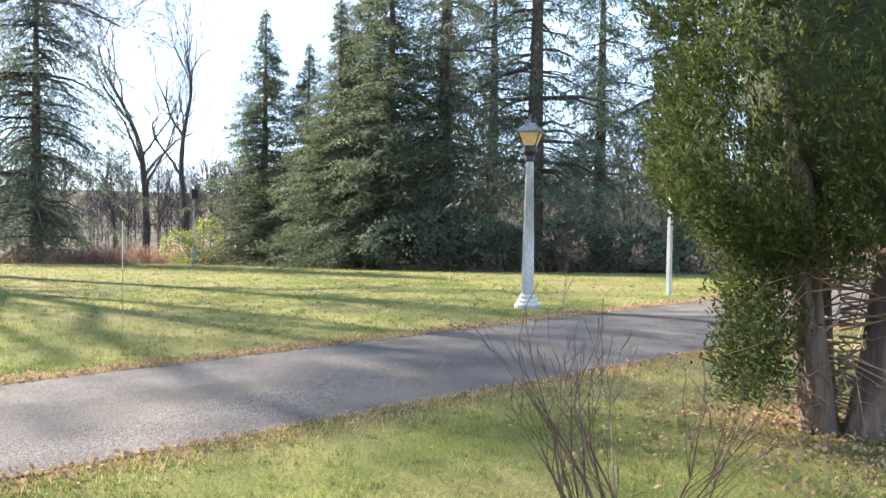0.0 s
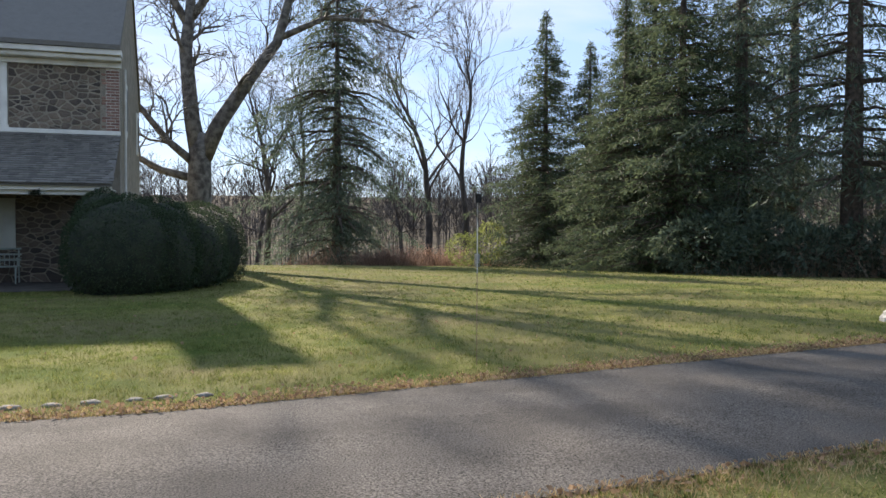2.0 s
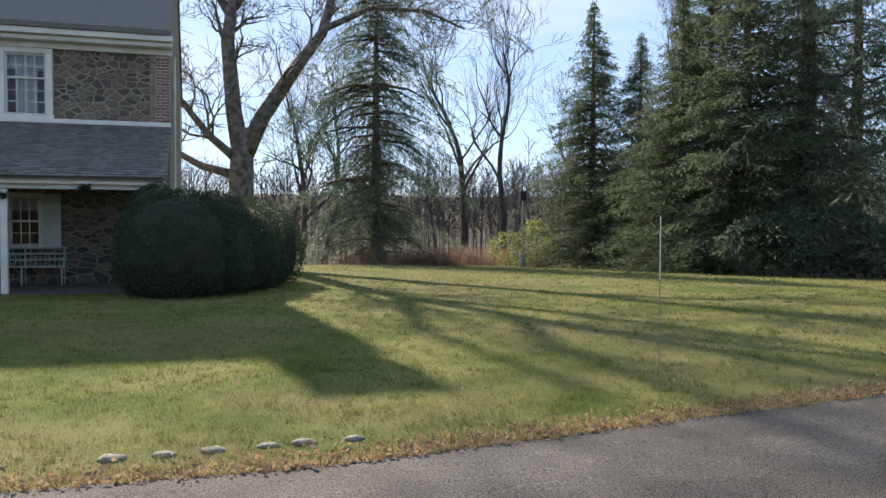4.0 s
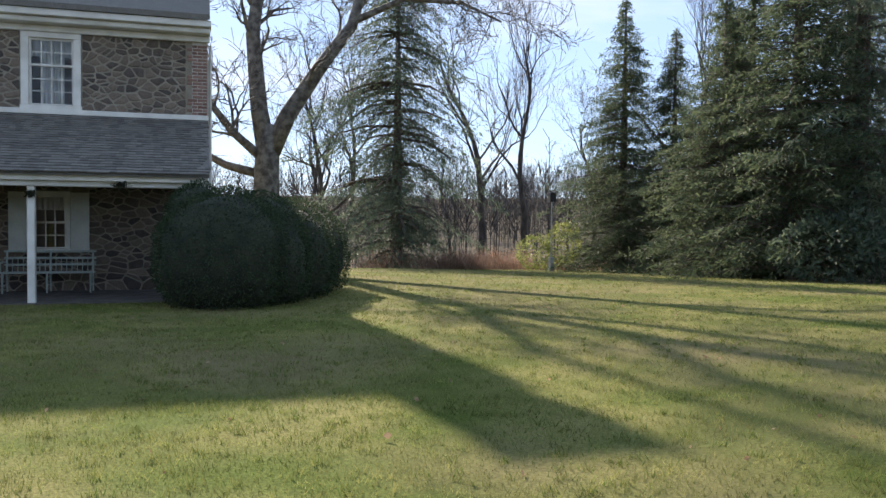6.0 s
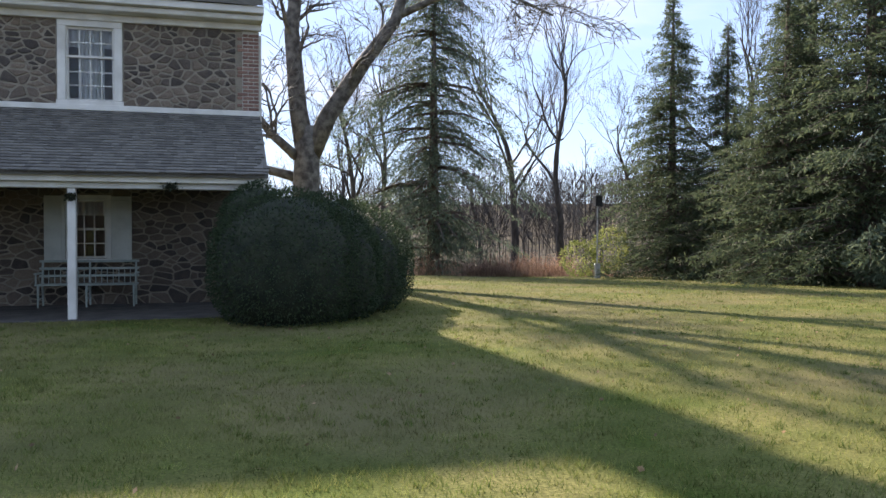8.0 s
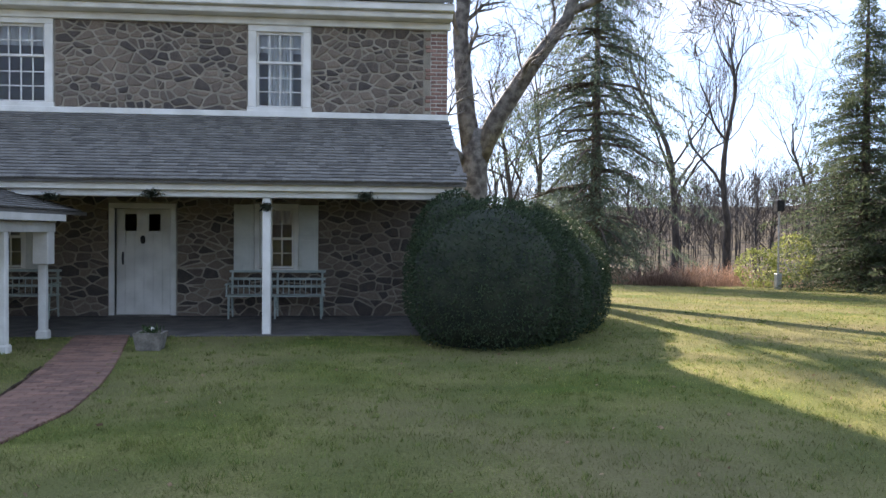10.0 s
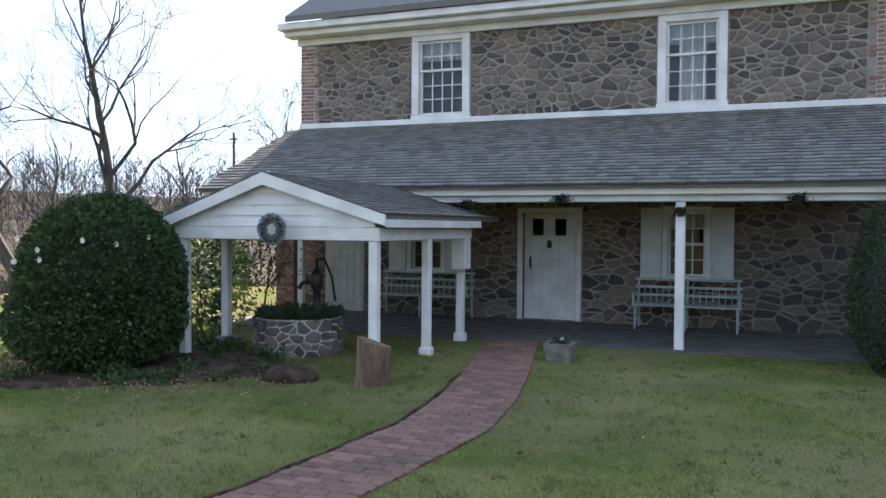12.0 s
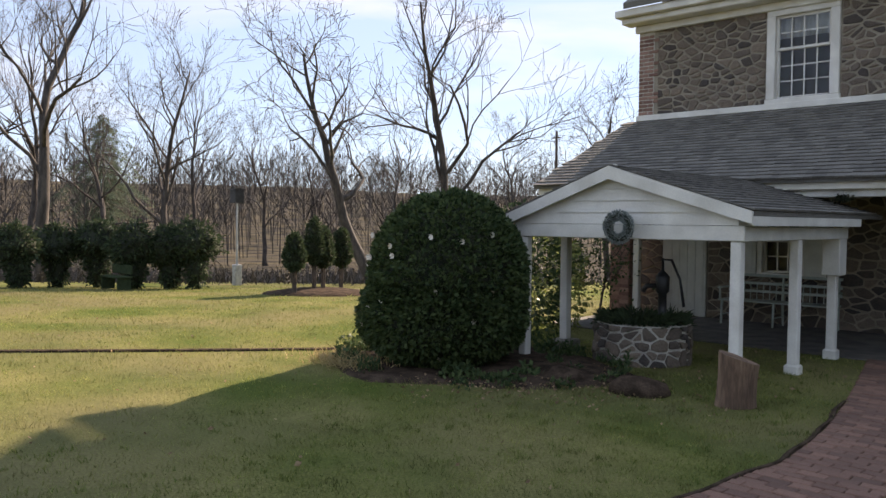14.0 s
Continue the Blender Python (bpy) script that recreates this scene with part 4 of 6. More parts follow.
# dark undergrowth beneath the spruces
for i, (px, dep, s) in enumerate([(745, 35.5, 0.95), (835, 36, 0.85), (900, 35, 0.7), (1000, 35.5, 0.85), (1120, 35, 0.75), (1250, 33, 0.85)]):
    x, y = seen_from(*E0, px, dep)
    shrub("evergreen_shrub", [(x, y, gz(x, y) + 1.1 * s, 2.6 * s, 2.0 * s, 1.6 * s), (x + 1.7, y + 0.6, gz(x, y) + 0.8 * s, 1.6 * s, 1.5 * s, 1.2 * s)], 4200, 0.26, 0.05, M_NEEDLE,
          "loose dark evergreen shrub beneath the spruces", "shrub", 140 + i, gz(x, y), 0.4, 2.0, core=False)
put(spruce_b, *seen_from(9.87, -16.07, -11.65, 882, 46), 40, 1.0)
put(spruce_b, *seen_from(8.51, -14.55, 43.7, 185, 60), 260, 0.6)

# ---- cedar beside the drive ----
cx, cy = 18.35, -21.45
cz = gz(cx, cy)
cedar = thing("arborvitae", cx, cy, cz, "large many-stemmed evergreen arborvitae on a patch of bare needles", "tree")
rng = np.random.default_rng(12)
for k, (dx, dy, lean, r) in enumerate([(-0.1, 0.1, -0.10, 0.10), (0.1, -0.2, 0.05, 0.11), (0.34, -0.1, 0.16, 0.10), (0.2, 0.25, 0.02, 0.09), (-0.16, 0.05, -0.16, 0.05), (0.02, 0.16, -0.1, 0.055), (0.42, -0.1, 0.2, 0.06)]):
    part("stem", Mesher().tube([(cx + dx * 0.7, cy + dy * 0.7, cz - 0.1), (cx + dx * 0.8, cy + dy * 0.8, cz + 0.06), (cx + dx + lean * 0.5, cy + dy, cz + 0.5), (cx + dx + lean * 1.6, cy + dy * 1.2, cz + 1.2), (cx + dx + lean * 2.6, cy + dy * 1.5, cz + 2.2), (cx + dx * 2, cy + dy * 2, cz + 4.6)],
                               [r * 1.7, r * 1.25, r * 1.05, r * 0.9, r * 0.75, 0.03], 9), M_CEDARBARK, cedar, "", True)
bo = Mesher()
for k in range(150):
    a, z0 = rng.uniform(0, 6.28), cz + rng.uniform(0.12, 1.4)
    L = rng.uniform(0.45, 0.95)
    bo.tube([(cx, cy, z0), (cx + math.cos(a) * L * 0.5, cy + math.sin(a) * L * 0.5, z0 + rng.uniform(-0.15, 0.15)), (cx + math.cos(a) * L, cy + math.sin(a) * L, z0 + rng.uniform(-0.3, 0.4))], [0.008, 0.005, 0.0015], 4)
part("deadwood", bo, M_TWIG, cedar)
n = 2700
u = rng.random(n) ** 1.35
z = cz + 1.18 + u * 4.4
a = rng.uniform(0, 2 * math.pi, n)
rad = 1.27 * np.minimum(1, 0.6 + 4 * u) * (1 - u ** 3 * 0.7)
rad *= np.array([bumpy((math.cos(q) * 1.2, math.sin(q) * 1.2, w), 0.16, 1.9, 4) for q, w in zip(a, z)]) * (1 - 0.22 * rng.random(n) ** 2)
per = 46
ctr = np.stack([cx + 0.1 + rad * np.cos(a), cy + rad * np.sin(a), z], -1)
nrm = np.stack([np.cos(a) * 0.55, np.sin(a) * 0.55, np.full(n, 0.75)], -1) + rng.normal(0, 0.15, (n, 3))
along = rng.random((n, per, 1))
ctr = (ctr[:, None] + nrm[:, None] * (along - 0.5) * 0.3 + rng.normal(0, 0.042, (n, per, 3)) * (1.3 - along)).reshape(-1, 3)
nrm = np.repeat(nrm, per, 0)
n2 = 7000
k2 = 130
ca2 = rng.uniform(math.pi * 0.5, math.pi * 0.98, k2)
cr2, cz2 = rng.uniform(0.38, 0.78, k2), cz + rng.uniform(0.3, 1.45, k2)
m2 = rng.integers(0, k2, n2)
a2 = ca2[m2] + rng.normal(0, 0.09, n2)
z2 = cz2[m2] + rng.normal(0, 0.09, n2)
r2 = cr2[m2] + rng.normal(0, 0.06, n2)
ctr = np.concatenate([ctr, np.stack([cx + r2 * np.cos(a2), cy + r2 * np.sin(a2), z2], -1)])
nrm = np.concatenate([nrm, np.stack([np.cos(a2) * 0.6, np.sin(a2) * 0.6, np.full(n2, 0.5)], -1)])
v, q = foliage(rng, ctr, nrm, 0.055, 0.0088, 0.1)
# Solid core behind the fronds, its dark green put in for inner shade.
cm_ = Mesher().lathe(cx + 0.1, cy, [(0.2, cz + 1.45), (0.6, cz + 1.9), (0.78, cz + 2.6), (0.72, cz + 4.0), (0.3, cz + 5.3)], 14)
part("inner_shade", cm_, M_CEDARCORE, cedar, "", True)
part("fronds", fast_mesh("fronds", v, q, M_CEDAR), None, cedar)

# bare shrub in the grass
bx, by = 15.42, -22.2
bz = gz(bx, by)
bare = thing("bare_shrub", bx, by, bz, "small leafless shrub of thin reddish twigs in the grass", "shrub")
for k in range(17):
    a, L = rng.uniform(0, 6.28), rng.uniform(0.5, 0.85)
    mb = Mesher()
    lean = Vector((math.cos(a) * 0.2 - 0.13, math.sin(a) * 0.2 + 0.09, 1)).normalized()
    limb(mb, rng, Vector((bx + math.cos(a) * 0.12, by + math.sin(a) * 0.12, bz)), lean, L, 0.0062, 2, 4, (0, 0, 4, 2), 0.5, 0.3, 0.13, 0.4, least=0.0017)
    part("stem", mb, M_RUSTTWIG, bare)

# lamp post
lx, ly = 22.75, -13.6
lz = gz(lx, ly)
lamp = thing("lamp_post", lx, ly, lz, "fluted off-white lamp post with a black lantern of amber glass", "lamp post")
part("base", Mesher().lathe(lx, ly, [(0.23, lz - 0.05), (0.23, lz + 0.06), (0.19, lz + 0.1), (0.18, lz + 0.14), (0.14, lz + 0.17), (0.14, lz + 0.21), (0.12, lz + 0.24)], 20), M_CONCRETE, lamp)
prof = []
nf = 40
sh = Mesher()
for r, z in ((0.112, lz + 0.24), (0.1, lz + 1.1), (0.076, lz + 2.2), (0.063, lz + 2.56)):
    prof.append([(lx + (r * (1 - (0.07 if k % 2 else 0))) * math.cos(2 * math.pi * k / nf), ly + (r * (1 - (0.07 if k % 2 else 0))) * math.sin(2 * math.pi * k / nf), z) for k in range(nf)])
sh.add([p for r in prof for p in r], [(i * nf + k, i * nf + (k + 1) % nf, (i + 1) * nf + (k + 1) % nf, (i + 1) * nf + k) for i in range(3) for k in range(nf)])
part("shaft", sh, M_CONCRETE, lamp)
part("collar", Mesher().lathe(lx, ly, [(0.07, lz + 2.56), (0.09, lz + 2.58), (0.085, lz + 2.66), (0.105, lz + 2.69), (0.13, lz + 2.73), (0.13, lz + 2.81), (0.1, lz + 2.83)], 14), M_BLACK, lamp)
lan = Mesher()
b0, b1, h0, h1 = 0.10, 0.185, lz + 2.83, lz + 3.06
cor = [(-1, -1), (1, -1), (1, 1), (-1, 1)]
ca, sa = math.cos(0.7), math.sin(0.7)
rot = [(ca * p - sa * q, sa * p + ca * q) for p, q in cor]
lan.add([(lx + p * s, ly + q * s, z) for s, z in ((0.11, h0 - 0.012), (0.11, h0 + 0.004)) for p, q in rot], [(3, 2, 1, 0), (4, 5, 6, 7)] + [(k, (k + 1) % 4, (k + 1) % 4 + 4, k + 4) for k in range(4)])
lantern = part("lantern", lan, M_BLACK, lamp)
for p, q in rot:
    part("bar", Mesher().tube([(lx + p * b0, ly + q * b0, h0), (lx + p * b1, ly + q * b1, h1)], [0.012, 0.012], 4), M_BLACK, lantern)
for k in range(4):
    (p, q), (p2, q2) = rot[k], rot[(k + 1) % 4]
    part("pane", Mesher().add([(lx + p * b0, ly + q * b0, h0), (lx + p2 * b0, ly + q2 * b0, h0), (lx + p2 * b1, ly + q2 * b1, h1), (lx + p * b1, ly + q * b1, h1)], [(0, 1, 2, 3)]), M_AMBER, lantern)
rf = Mesher().add([(lx + p * s, ly + q * s, z) for s, z in ((0.225, h1), (0.225, h1 + 0.02), (0.085, h1 + 0.165)) for p, q in rot] + [(lx, ly, h1 + 0.185)],
                  [(3, 2, 1, 0)] + [(i * 4 + k, i * 4 + (k + 1) % 4, i * 4 + 4 + (k + 1) % 4, i * 4 + 4 + k) for i in range(2) for k in range(4)] + [(8 + k, 8 + (k + 1) % 4, 12) for k in range(4)])
part("lantern_roof", rf, M_LANTERN, lantern)
part("finial", Mesher().lathe(lx, ly, [(0.02, h1 + 0.175), (0.028, h1 + 0.195), (0.012, h1 + 0.215), (0.008, h1 + 0.27)], 8), M_BLACK, lantern)

# short post by the drive, marker rod, bird boxes
px_, py_ = 27.4, -13.0
sp = thing("sign_post", px_, py_, gz(px_, py_), "white square post with a small plain sign beside the drive", "sign")
pz0 = gz(px_, py_)
part("post", Mesher().box(px_ - 0.045, px_ + 0.045, py_ - 0.045, py_ + 0.045, pz0 - 0.1, pz0 + 1.85, 0.008), M_CONCRETE, sp)
part("bracket", Mesher().box(px_ - 0.055, px_ + 0.055, py_ - 0.055, py_ + 0.055, pz0 + 1.85, pz0 + 1.98, 0.008), M_BLACK, sp)
sa_, sb_ = math.cos(radians(46)), math.sin(radians(46))
part("sign_panel", Mesher().add([(px_ + sa_ * u - sb_ * v, py_ + sb_ * u + sa_ * v, pz0 + z) for v in (-0.012, 0.012) for u, z in ((-0.24, 1.98), (0.24, 1.98), (0.24, 2.5), (0.2, 2.56), (-0.2, 2.56), (-0.24, 2.5))],
                                [(0, 1, 2, 3, 4, 5), (11, 10, 9, 8, 7, 6)] + [(k, k + 6, (k + 1) % 6 + 6, (k + 1) % 6) for k in range(6)]), M_CONCRETE, sp, "plain pale sign panel")
mx, my = 15.39, -15.5
rod = thing("marker_rod", mx, my, gz(mx, my), "thin driveway marker rod with a white upper half", "marker")
part("rod", Mesher().tube([(mx, my, gz(mx, my) - 0.05), (mx, my, 0.68)], [0.004, 0.004], 6), M_TWIG, rod)
part("sleeve", Mesher().tube([(mx, my, 0.68), (mx, my, 1.18)], [0.0048, 0.0048], 8), M_WHITE, rod)


def bird_box(x, y, top):
    z = gz(x, y)
    th = thing("bird_box", x, y, z, "dark wooden bird box on a tall pale pole", "bird box", "bird boxes on poles")
    part("pole", Mesher().tube([(x, y, z - 0.1), (x, y, top)], [0.04, 0.035], 8), M_POLE, th)
    part("guard", Mesher().box(x - 0.13, x + 0.13, y - 0.13, y + 0.13, z, z + 0.75, 0.02), M_POLE, th)
    bx_ = part("box", Mesher().box(x - 0.18, x + 0.18, y - 0.18, y + 0.18, top, top + 0.5, 0.01), M_BLACK, th)
    part("lid", Mesher().box(x - 0.22, x + 0.22, y - 0.24, y + 0.2, top + 0.5, top + 0.54, 0.008), M_BLACK, bx_)


bird_box(29.0, 21.0, 2.35)
bird_box(-17.0, 1.47, 1.95)

# ---- porch furniture and small things by the well ----
def bench(x0, x1, y, z):
    th = thing("bench", (x0 + x1) / 2, y, z, "long grey-green slatted garden bench against the wall", "bench", "benches on the porch")
    for k in range(3):
        part("seat_slat", Mesher().box(x0, x1, y - 0.25 + k * 0.15, y - 0.12 + k * 0.15, z + 0.41, z + 0.435, 0.006), M_BENCH, th)
    for k, h in enumerate((0.6, 0.74, 0.88)):
        part("back_rail", Mesher().box(x0, x1, y + 0.20 + k * 0.012, y + 0.225 + k * 0.012, z + h - 0.045, z + h, 0.005), M_BENCH, th)
    n = 17
    for k in range(n):
        x = x0 + 0.06 + (x1 - x0 - 0.12) * k / (n - 1)
        part("spindle", Mesher().tube([(x, y + 0.2, z + 0.43), (x, y + 0.215, z + 0.7)], [0.009, 0.009], 5), M_BENCH, th)
    for x in (x0 + 0.06, (x0 + x1) / 2, x1 - 0.06):
        part("leg", Mesher().tube([(x, y - 0.2, z + 0.41), (x, y - 0.23, z)], [0.024, 0.018], 7), M_BENCH, th)
        part("leg", Mesher().tube([(x, y + 0.235, z + 0.86), (x, y + 0.2, z + 0.4), (x, y + 0.24, z)], [0.02, 0.024, 0.018], 7), M_BENCH, th)
        part("stretcher", Mesher().tube([(x, y - 0.215, z + 0.16), (x, y + 0.22, z + 0.16)], [0.012, 0.012], 6), M_BENCH, th)
    for x in (x0 + 0.02, x1 - 0.02):
        part("arm", Mesher().box(x - 0.03, x + 0.03, y - 0.25, y + 0.2, z + 0.62, z + 0.65, 0.008), M_BENCH, th)
        part("arm_post", Mesher().tube([(x, y - 0.2, z + 0.41), (x, y - 0.2, z + 0.62)], [0.018, 0.018], 6), M_BENCH, th)


bench(7.05, 8.85, -0.42, -0.385)
bench(2.05, 4.0, -0.42, -0.385)

pot = thing("planter", 6.7, -4.45, gz(6.7, -4.45), "weathered square planter with a little pale plant", "planter")
pz = gz(6.7, -4.45)
part("tub", Mesher().add([(6.7 + p * s, -4.45 + q * s, pz + z) for s, z in ((0.15, 0), (0.19, 0.24), (0.16, 0.24), (0.15, 0.18)) for p, q in cor],
                         [(3, 2, 1, 0)] + [(i * 4 + k, i * 4 + (k + 1) % 4, i * 4 + 4 + (k + 1) % 4, i * 4 + 4 + k) for i in range(3) for k in range(4)] + [(12, 13, 14, 15)]), M_TERRA, pot)
rng = np.random.default_rng(61)
c = np.stack([6.7 + rng.normal(0, 0.06, 160), -4.45 + rng.normal(0, 0.06, 160), pz + 0.2 + rng.random(160) * 0.08], -1)
v, q = foliage(rng, c, np.tile([0, 0, 1.0], (160, 1)), 0.07, 0.012)
part("plant", fast_mesh("plant", v, q, M_HOLLY), None, pot)
part("blossom", Mesher().lathe(6.72, -4.47, [(0.01, pz + 0.26), (0.035, pz + 0.28), (0.035, pz + 0.3), (0.01, pz + 0.31)], 8), M_FLOWER, pot)

# log section
gx_, gy_ = 5.19, -7.02
gz_ = gz(gx_, gy_)
log = thing("log_section", gx_, gy_, gz_, "upright reddish weathered log section with a slanting top", "log")
mb = Mesher()
n = 18
vs = []
for z, s in ((0, 1.06), (0.12, 0.98), (0.3, 0.96), (0.5, 1.0)):
    for k in range(n):
        a = 2 * math.pi * k / n
        r = 0.185 * s * (1 + 0.06 * math.sin(3 * a) + 0.03 * math.sin(7 * a))
        vs.append((gx_ + r * math.cos(a) + z * 0.06, gy_ + r * math.sin(a), gz_ + z - 0.03 + (0.06 * math.cos(a + 2.6) if z == 0.5 else 0)))
mb.add(vs, [(i * n + k, i * n + (k + 1) % n, (i + 1) * n + (k + 1) % n, (i + 1) * n + k) for i in range(3) for k in range(n)] + [tuple(range(3 * n, 4 * n))])
part("trunk", mb, M_LOG, log)

# wreath on the gable
wz, wx, wy = 1.33, 3.63, -6.60
wreath = thing("wreath", wx, wy, wz, "round frosted evergreen wreath hung on the white gable", "wreath")
rng = np.random.default_rng(14)
n = 2600
a = rng.uniform(0, 2 * math.pi, n)
b = rng.uniform(0, 2 * math.pi, n)
rr = 0.04
c = np.stack([wx + (0.135 + rr * np.cos(b)) * np.cos(a), wy + rr * np.sin(b) * 0.8, wz + (0.135 + rr * np.cos(b)) * np.sin(a)], -1)
nn = np.stack([np.cos(b) * np.cos(a), np.sin(b), np.cos(b) * np.sin(a)], -1)
v, q = foliage(rng, c, nn, 0.032, 0.006, 0)
part("greenery", fast_mesh("greenery", v, q, M_WREATH), None, wreath)
part("ring", Mesher().tube([(wx + 0.135 * math.cos(2 * math.pi * k / 24), wy, wz + 0.135 * math.sin(2 * math.pi * k / 24)) for k in range(25)], [0.03] * 25, 6), M_CORE, wreath)


def swag(x, y, z, w):
    rng = np.random.default_rng(int(x * 100))
    th = thing("swag", x, y, z, "small evergreen swag on the porch beam", "garland", "swags on the porch")
    n = 300
    c = np.stack([x + rng.normal(0, w * 0.3, n), y + rng.normal(0, 0.025, n), z + rng.normal(0, 0.022, n)], -1)
    v, q = foliage(rng, c, rng.normal(0, 1, (n, 3)), 0.06, 0.008)
    part("greenery", fast_mesh("greenery", v, q, M_SWAG), None, th)


for x, y, z, w in ((6.35, -3.05, 1.80, 0.22), (4.85, -3.05, 1.74, 0.16), (8.06, -2.9, 1.62, 0.12), (9.6, -3.05, 1.80, 0.2)):
    swag(x, y, z, w)

# well curb of stones, pump and greens
wcx, wcy = 3.18, -5.24
wcz = gz(wcx, wcy)
well = thing("stone_well", wcx, wcy, wcz, "low round well curb of pale-jointed fieldstones", "well")
part("curb", Mesher().lathe(wcx, wcy, [(0.60, wcz - 0.05), (0.60, wcz + 0.5), (0.40, wcz + 0.5), (0.40, wcz + 0.2)], 28), M_QUOIN, well)
rng = np.random.default_rng(77)
greens = thing("evergreen_boughs", wcx, wcy, wcz + 0.5, "cut evergreen boughs heaped on the well", "greenery")
n = 3000
a, r = rng.uniform(0, 6.28, n), 0.55 * np.sqrt(rng.random(n))
c = np.stack([wcx + r * np.cos(a), wcy + r * np.sin(a), wcz + 0.42 + 0.16 * rng.random(n)], -1)
v, q = foliage(rng, c, np.stack([np.cos(a), np.sin(a), np.full(n, 0.5)], -1), 0.14, 0.012)
part("greenery", fast_mesh("greenery", v, q, M_YEW), None, greens)
qx, qy, qz = 3.32, -5.0, wcz + 0.45
pump = thing("water_pump", qx, qy, qz, "old black cast-iron hand pump with a curved handle", "pump")
part("barrel", Mesher().lathe(qx, qy, [(0.1, qz), (0.09, qz + 0.05), (0.055, qz + 0.08), (0.055, qz + 0.4), (0.085, qz + 0.43), (0.09, qz + 0.62), (0.06, qz + 0.66), (0.02, qz + 0.7), (0.015, qz + 0.86)], 14), M_BLACK, pump, "", True)
part("spout", Mesher().tube([(qx - 0.06, qy - 0.03, qz + 0.5), (qx - 0.18, qy - 0.08, qz + 0.5), (qx - 0.23, qy - 0.1, qz + 0.42)], [0.035, 0.03, 0.035], 8), M_BLACK, pump, "", True)
part("handle", Mesher().tube([(qx - 0.02, qy, qz + 0.84), (qx + 0.12, qy, qz + 0.84), (qx + 0.24, qy, qz + 0.6), (qx + 0.3, qy, qz + 0.25)], [0.014, 0.018, 0.016, 0.02], 7), M_BLACK, pump, "", True)


def rock(name, x, y, s, flat, seed, label, category, group="", mat=None):
    bm = bmesh.new()
    bmesh.ops.create_icosphere(bm, subdivisions=2, radius=1.0)
    z = gz(x, y)
    for p in bm.verts:
        k = 1 + 0.28 * noise.noise(p.co * 1.3 + Vector((seed, 0, 0)))
        p.co = Vector((x + p.co.x * s * k, y + p.co.y * s * 0.75 * k, z + p.co.z * s * flat * k + s * flat * 0.25))
    mb = Mesher()
    bm.verts.index_update()
    mb.add([tuple(p.co) for p in bm.verts], [[p.index for p in f.verts] for f in bm.faces])
    bm.free()
    th = new(name, mb.data(name, mat or M_ROCK, True))
    tagged(th, label, category, group)


for i, (x, y, s) in enumerate([(12.5, -16.3, 0.085), (11.97, -16.33, 0.08), (11.7, -16.34, 0.07), (11.42, -16.35, 0.085), (12.8, -16.28, 0.07), (12.28, -16.3, 0.065), (10.8, -16.38, 0.075)]):
    rock("edging_stone", x, y, s, 0.3, i * 3.1, "half-sunk grey stone at the drive's edge", "stone", "stones along the drive")
for i, (x, y, s) in enumerate([(3.3, -7.1, 0.27), (4.25, -7.15, 0.36), (3.0, -6.6, 0.2), (3.75, -6.95, 0.16), (2.7, -7.3, 0.15)]):
    rock("flat_stone", x, y, s, 0.42, 40 + i, "dark mossy flat stone before the well house", "stone", "stones by the well", M_SOIL)

bed_x, bed_y = 1.9, -7.0
vs = []
for r, h in ((1.75, -0.03), (1.6, 0.03), (0.9, 0.07), (0.0, 0.08)):
    for k in range(24):
        a = 2 * math.pi * k / 24
        q = r * (1 + 0.12 * math.sin(3 * a + 1) + 0.06 * math.sin(7 * a))
        vs.append((bed_x + q * math.cos(a) * 1.1, bed_y + q * math.sin(a) * 0.95, gz(bed_x + q * math.cos(a), bed_y + q * math.sin(a)) + h))
mulch = Mesher().add(vs, [(i * 24 + k, i * 24 + (k + 1) % 24, (i + 1) * 24 + (k + 1) % 24, (i + 1) * 24 + k) for i in range(3) for k in range(24)])
structure("planting_bed", mulch, M_SOIL, "bed of dark mulch round the bush and the well house", "bed", True)
rng = np.random.default_rng(66)
n = 11000
a, r = rng.uniform(0, 6.28, n), 0.85 + 0.9 * rng.random(n)
x, y = bed_x + r * np.cos(a) * 1.1, bed_y + r * np.sin(a) * 0.95
pile = np.array([max(0.0, noise.noise((p * 2.6, q * 2.6, 0.5))) for p, q in zip(x, y)])
keep = pile > 0.05
c = np.stack([x, y, lie(x, y) + 0.03 + 0.35 * pile * rng.random(n)], -1)[keep]
v, q = foliage(rng, c, np.tile([0, 0, 0.6], (len(c), 1)), 0.07, 0.018)
tagged(new("ground_cover", fast_mesh("ground_cover", v, q, M_HOLLY)), "low leafy ground cover in the bed round the bush", "plants", kind="stuff")
n = 900
x, y = 1.0 + rng.normal(0, 0.28, n), -8.35 + rng.normal(0, 0.16, n)
sv_ = np.stack([x, y, lie(x, y) + 0.02], -1)
v, q = foliage(rng, sv_, np.tile([0, 0, 1.0], (n, 1)), 0.16, 0.006)
tagged(new("dry_stalks", fast_mesh("dry_stalks", v, q, M_STRAW)), "tuft of dry straw-coloured stalks at the bed's edge", "plants", kind="stuff")

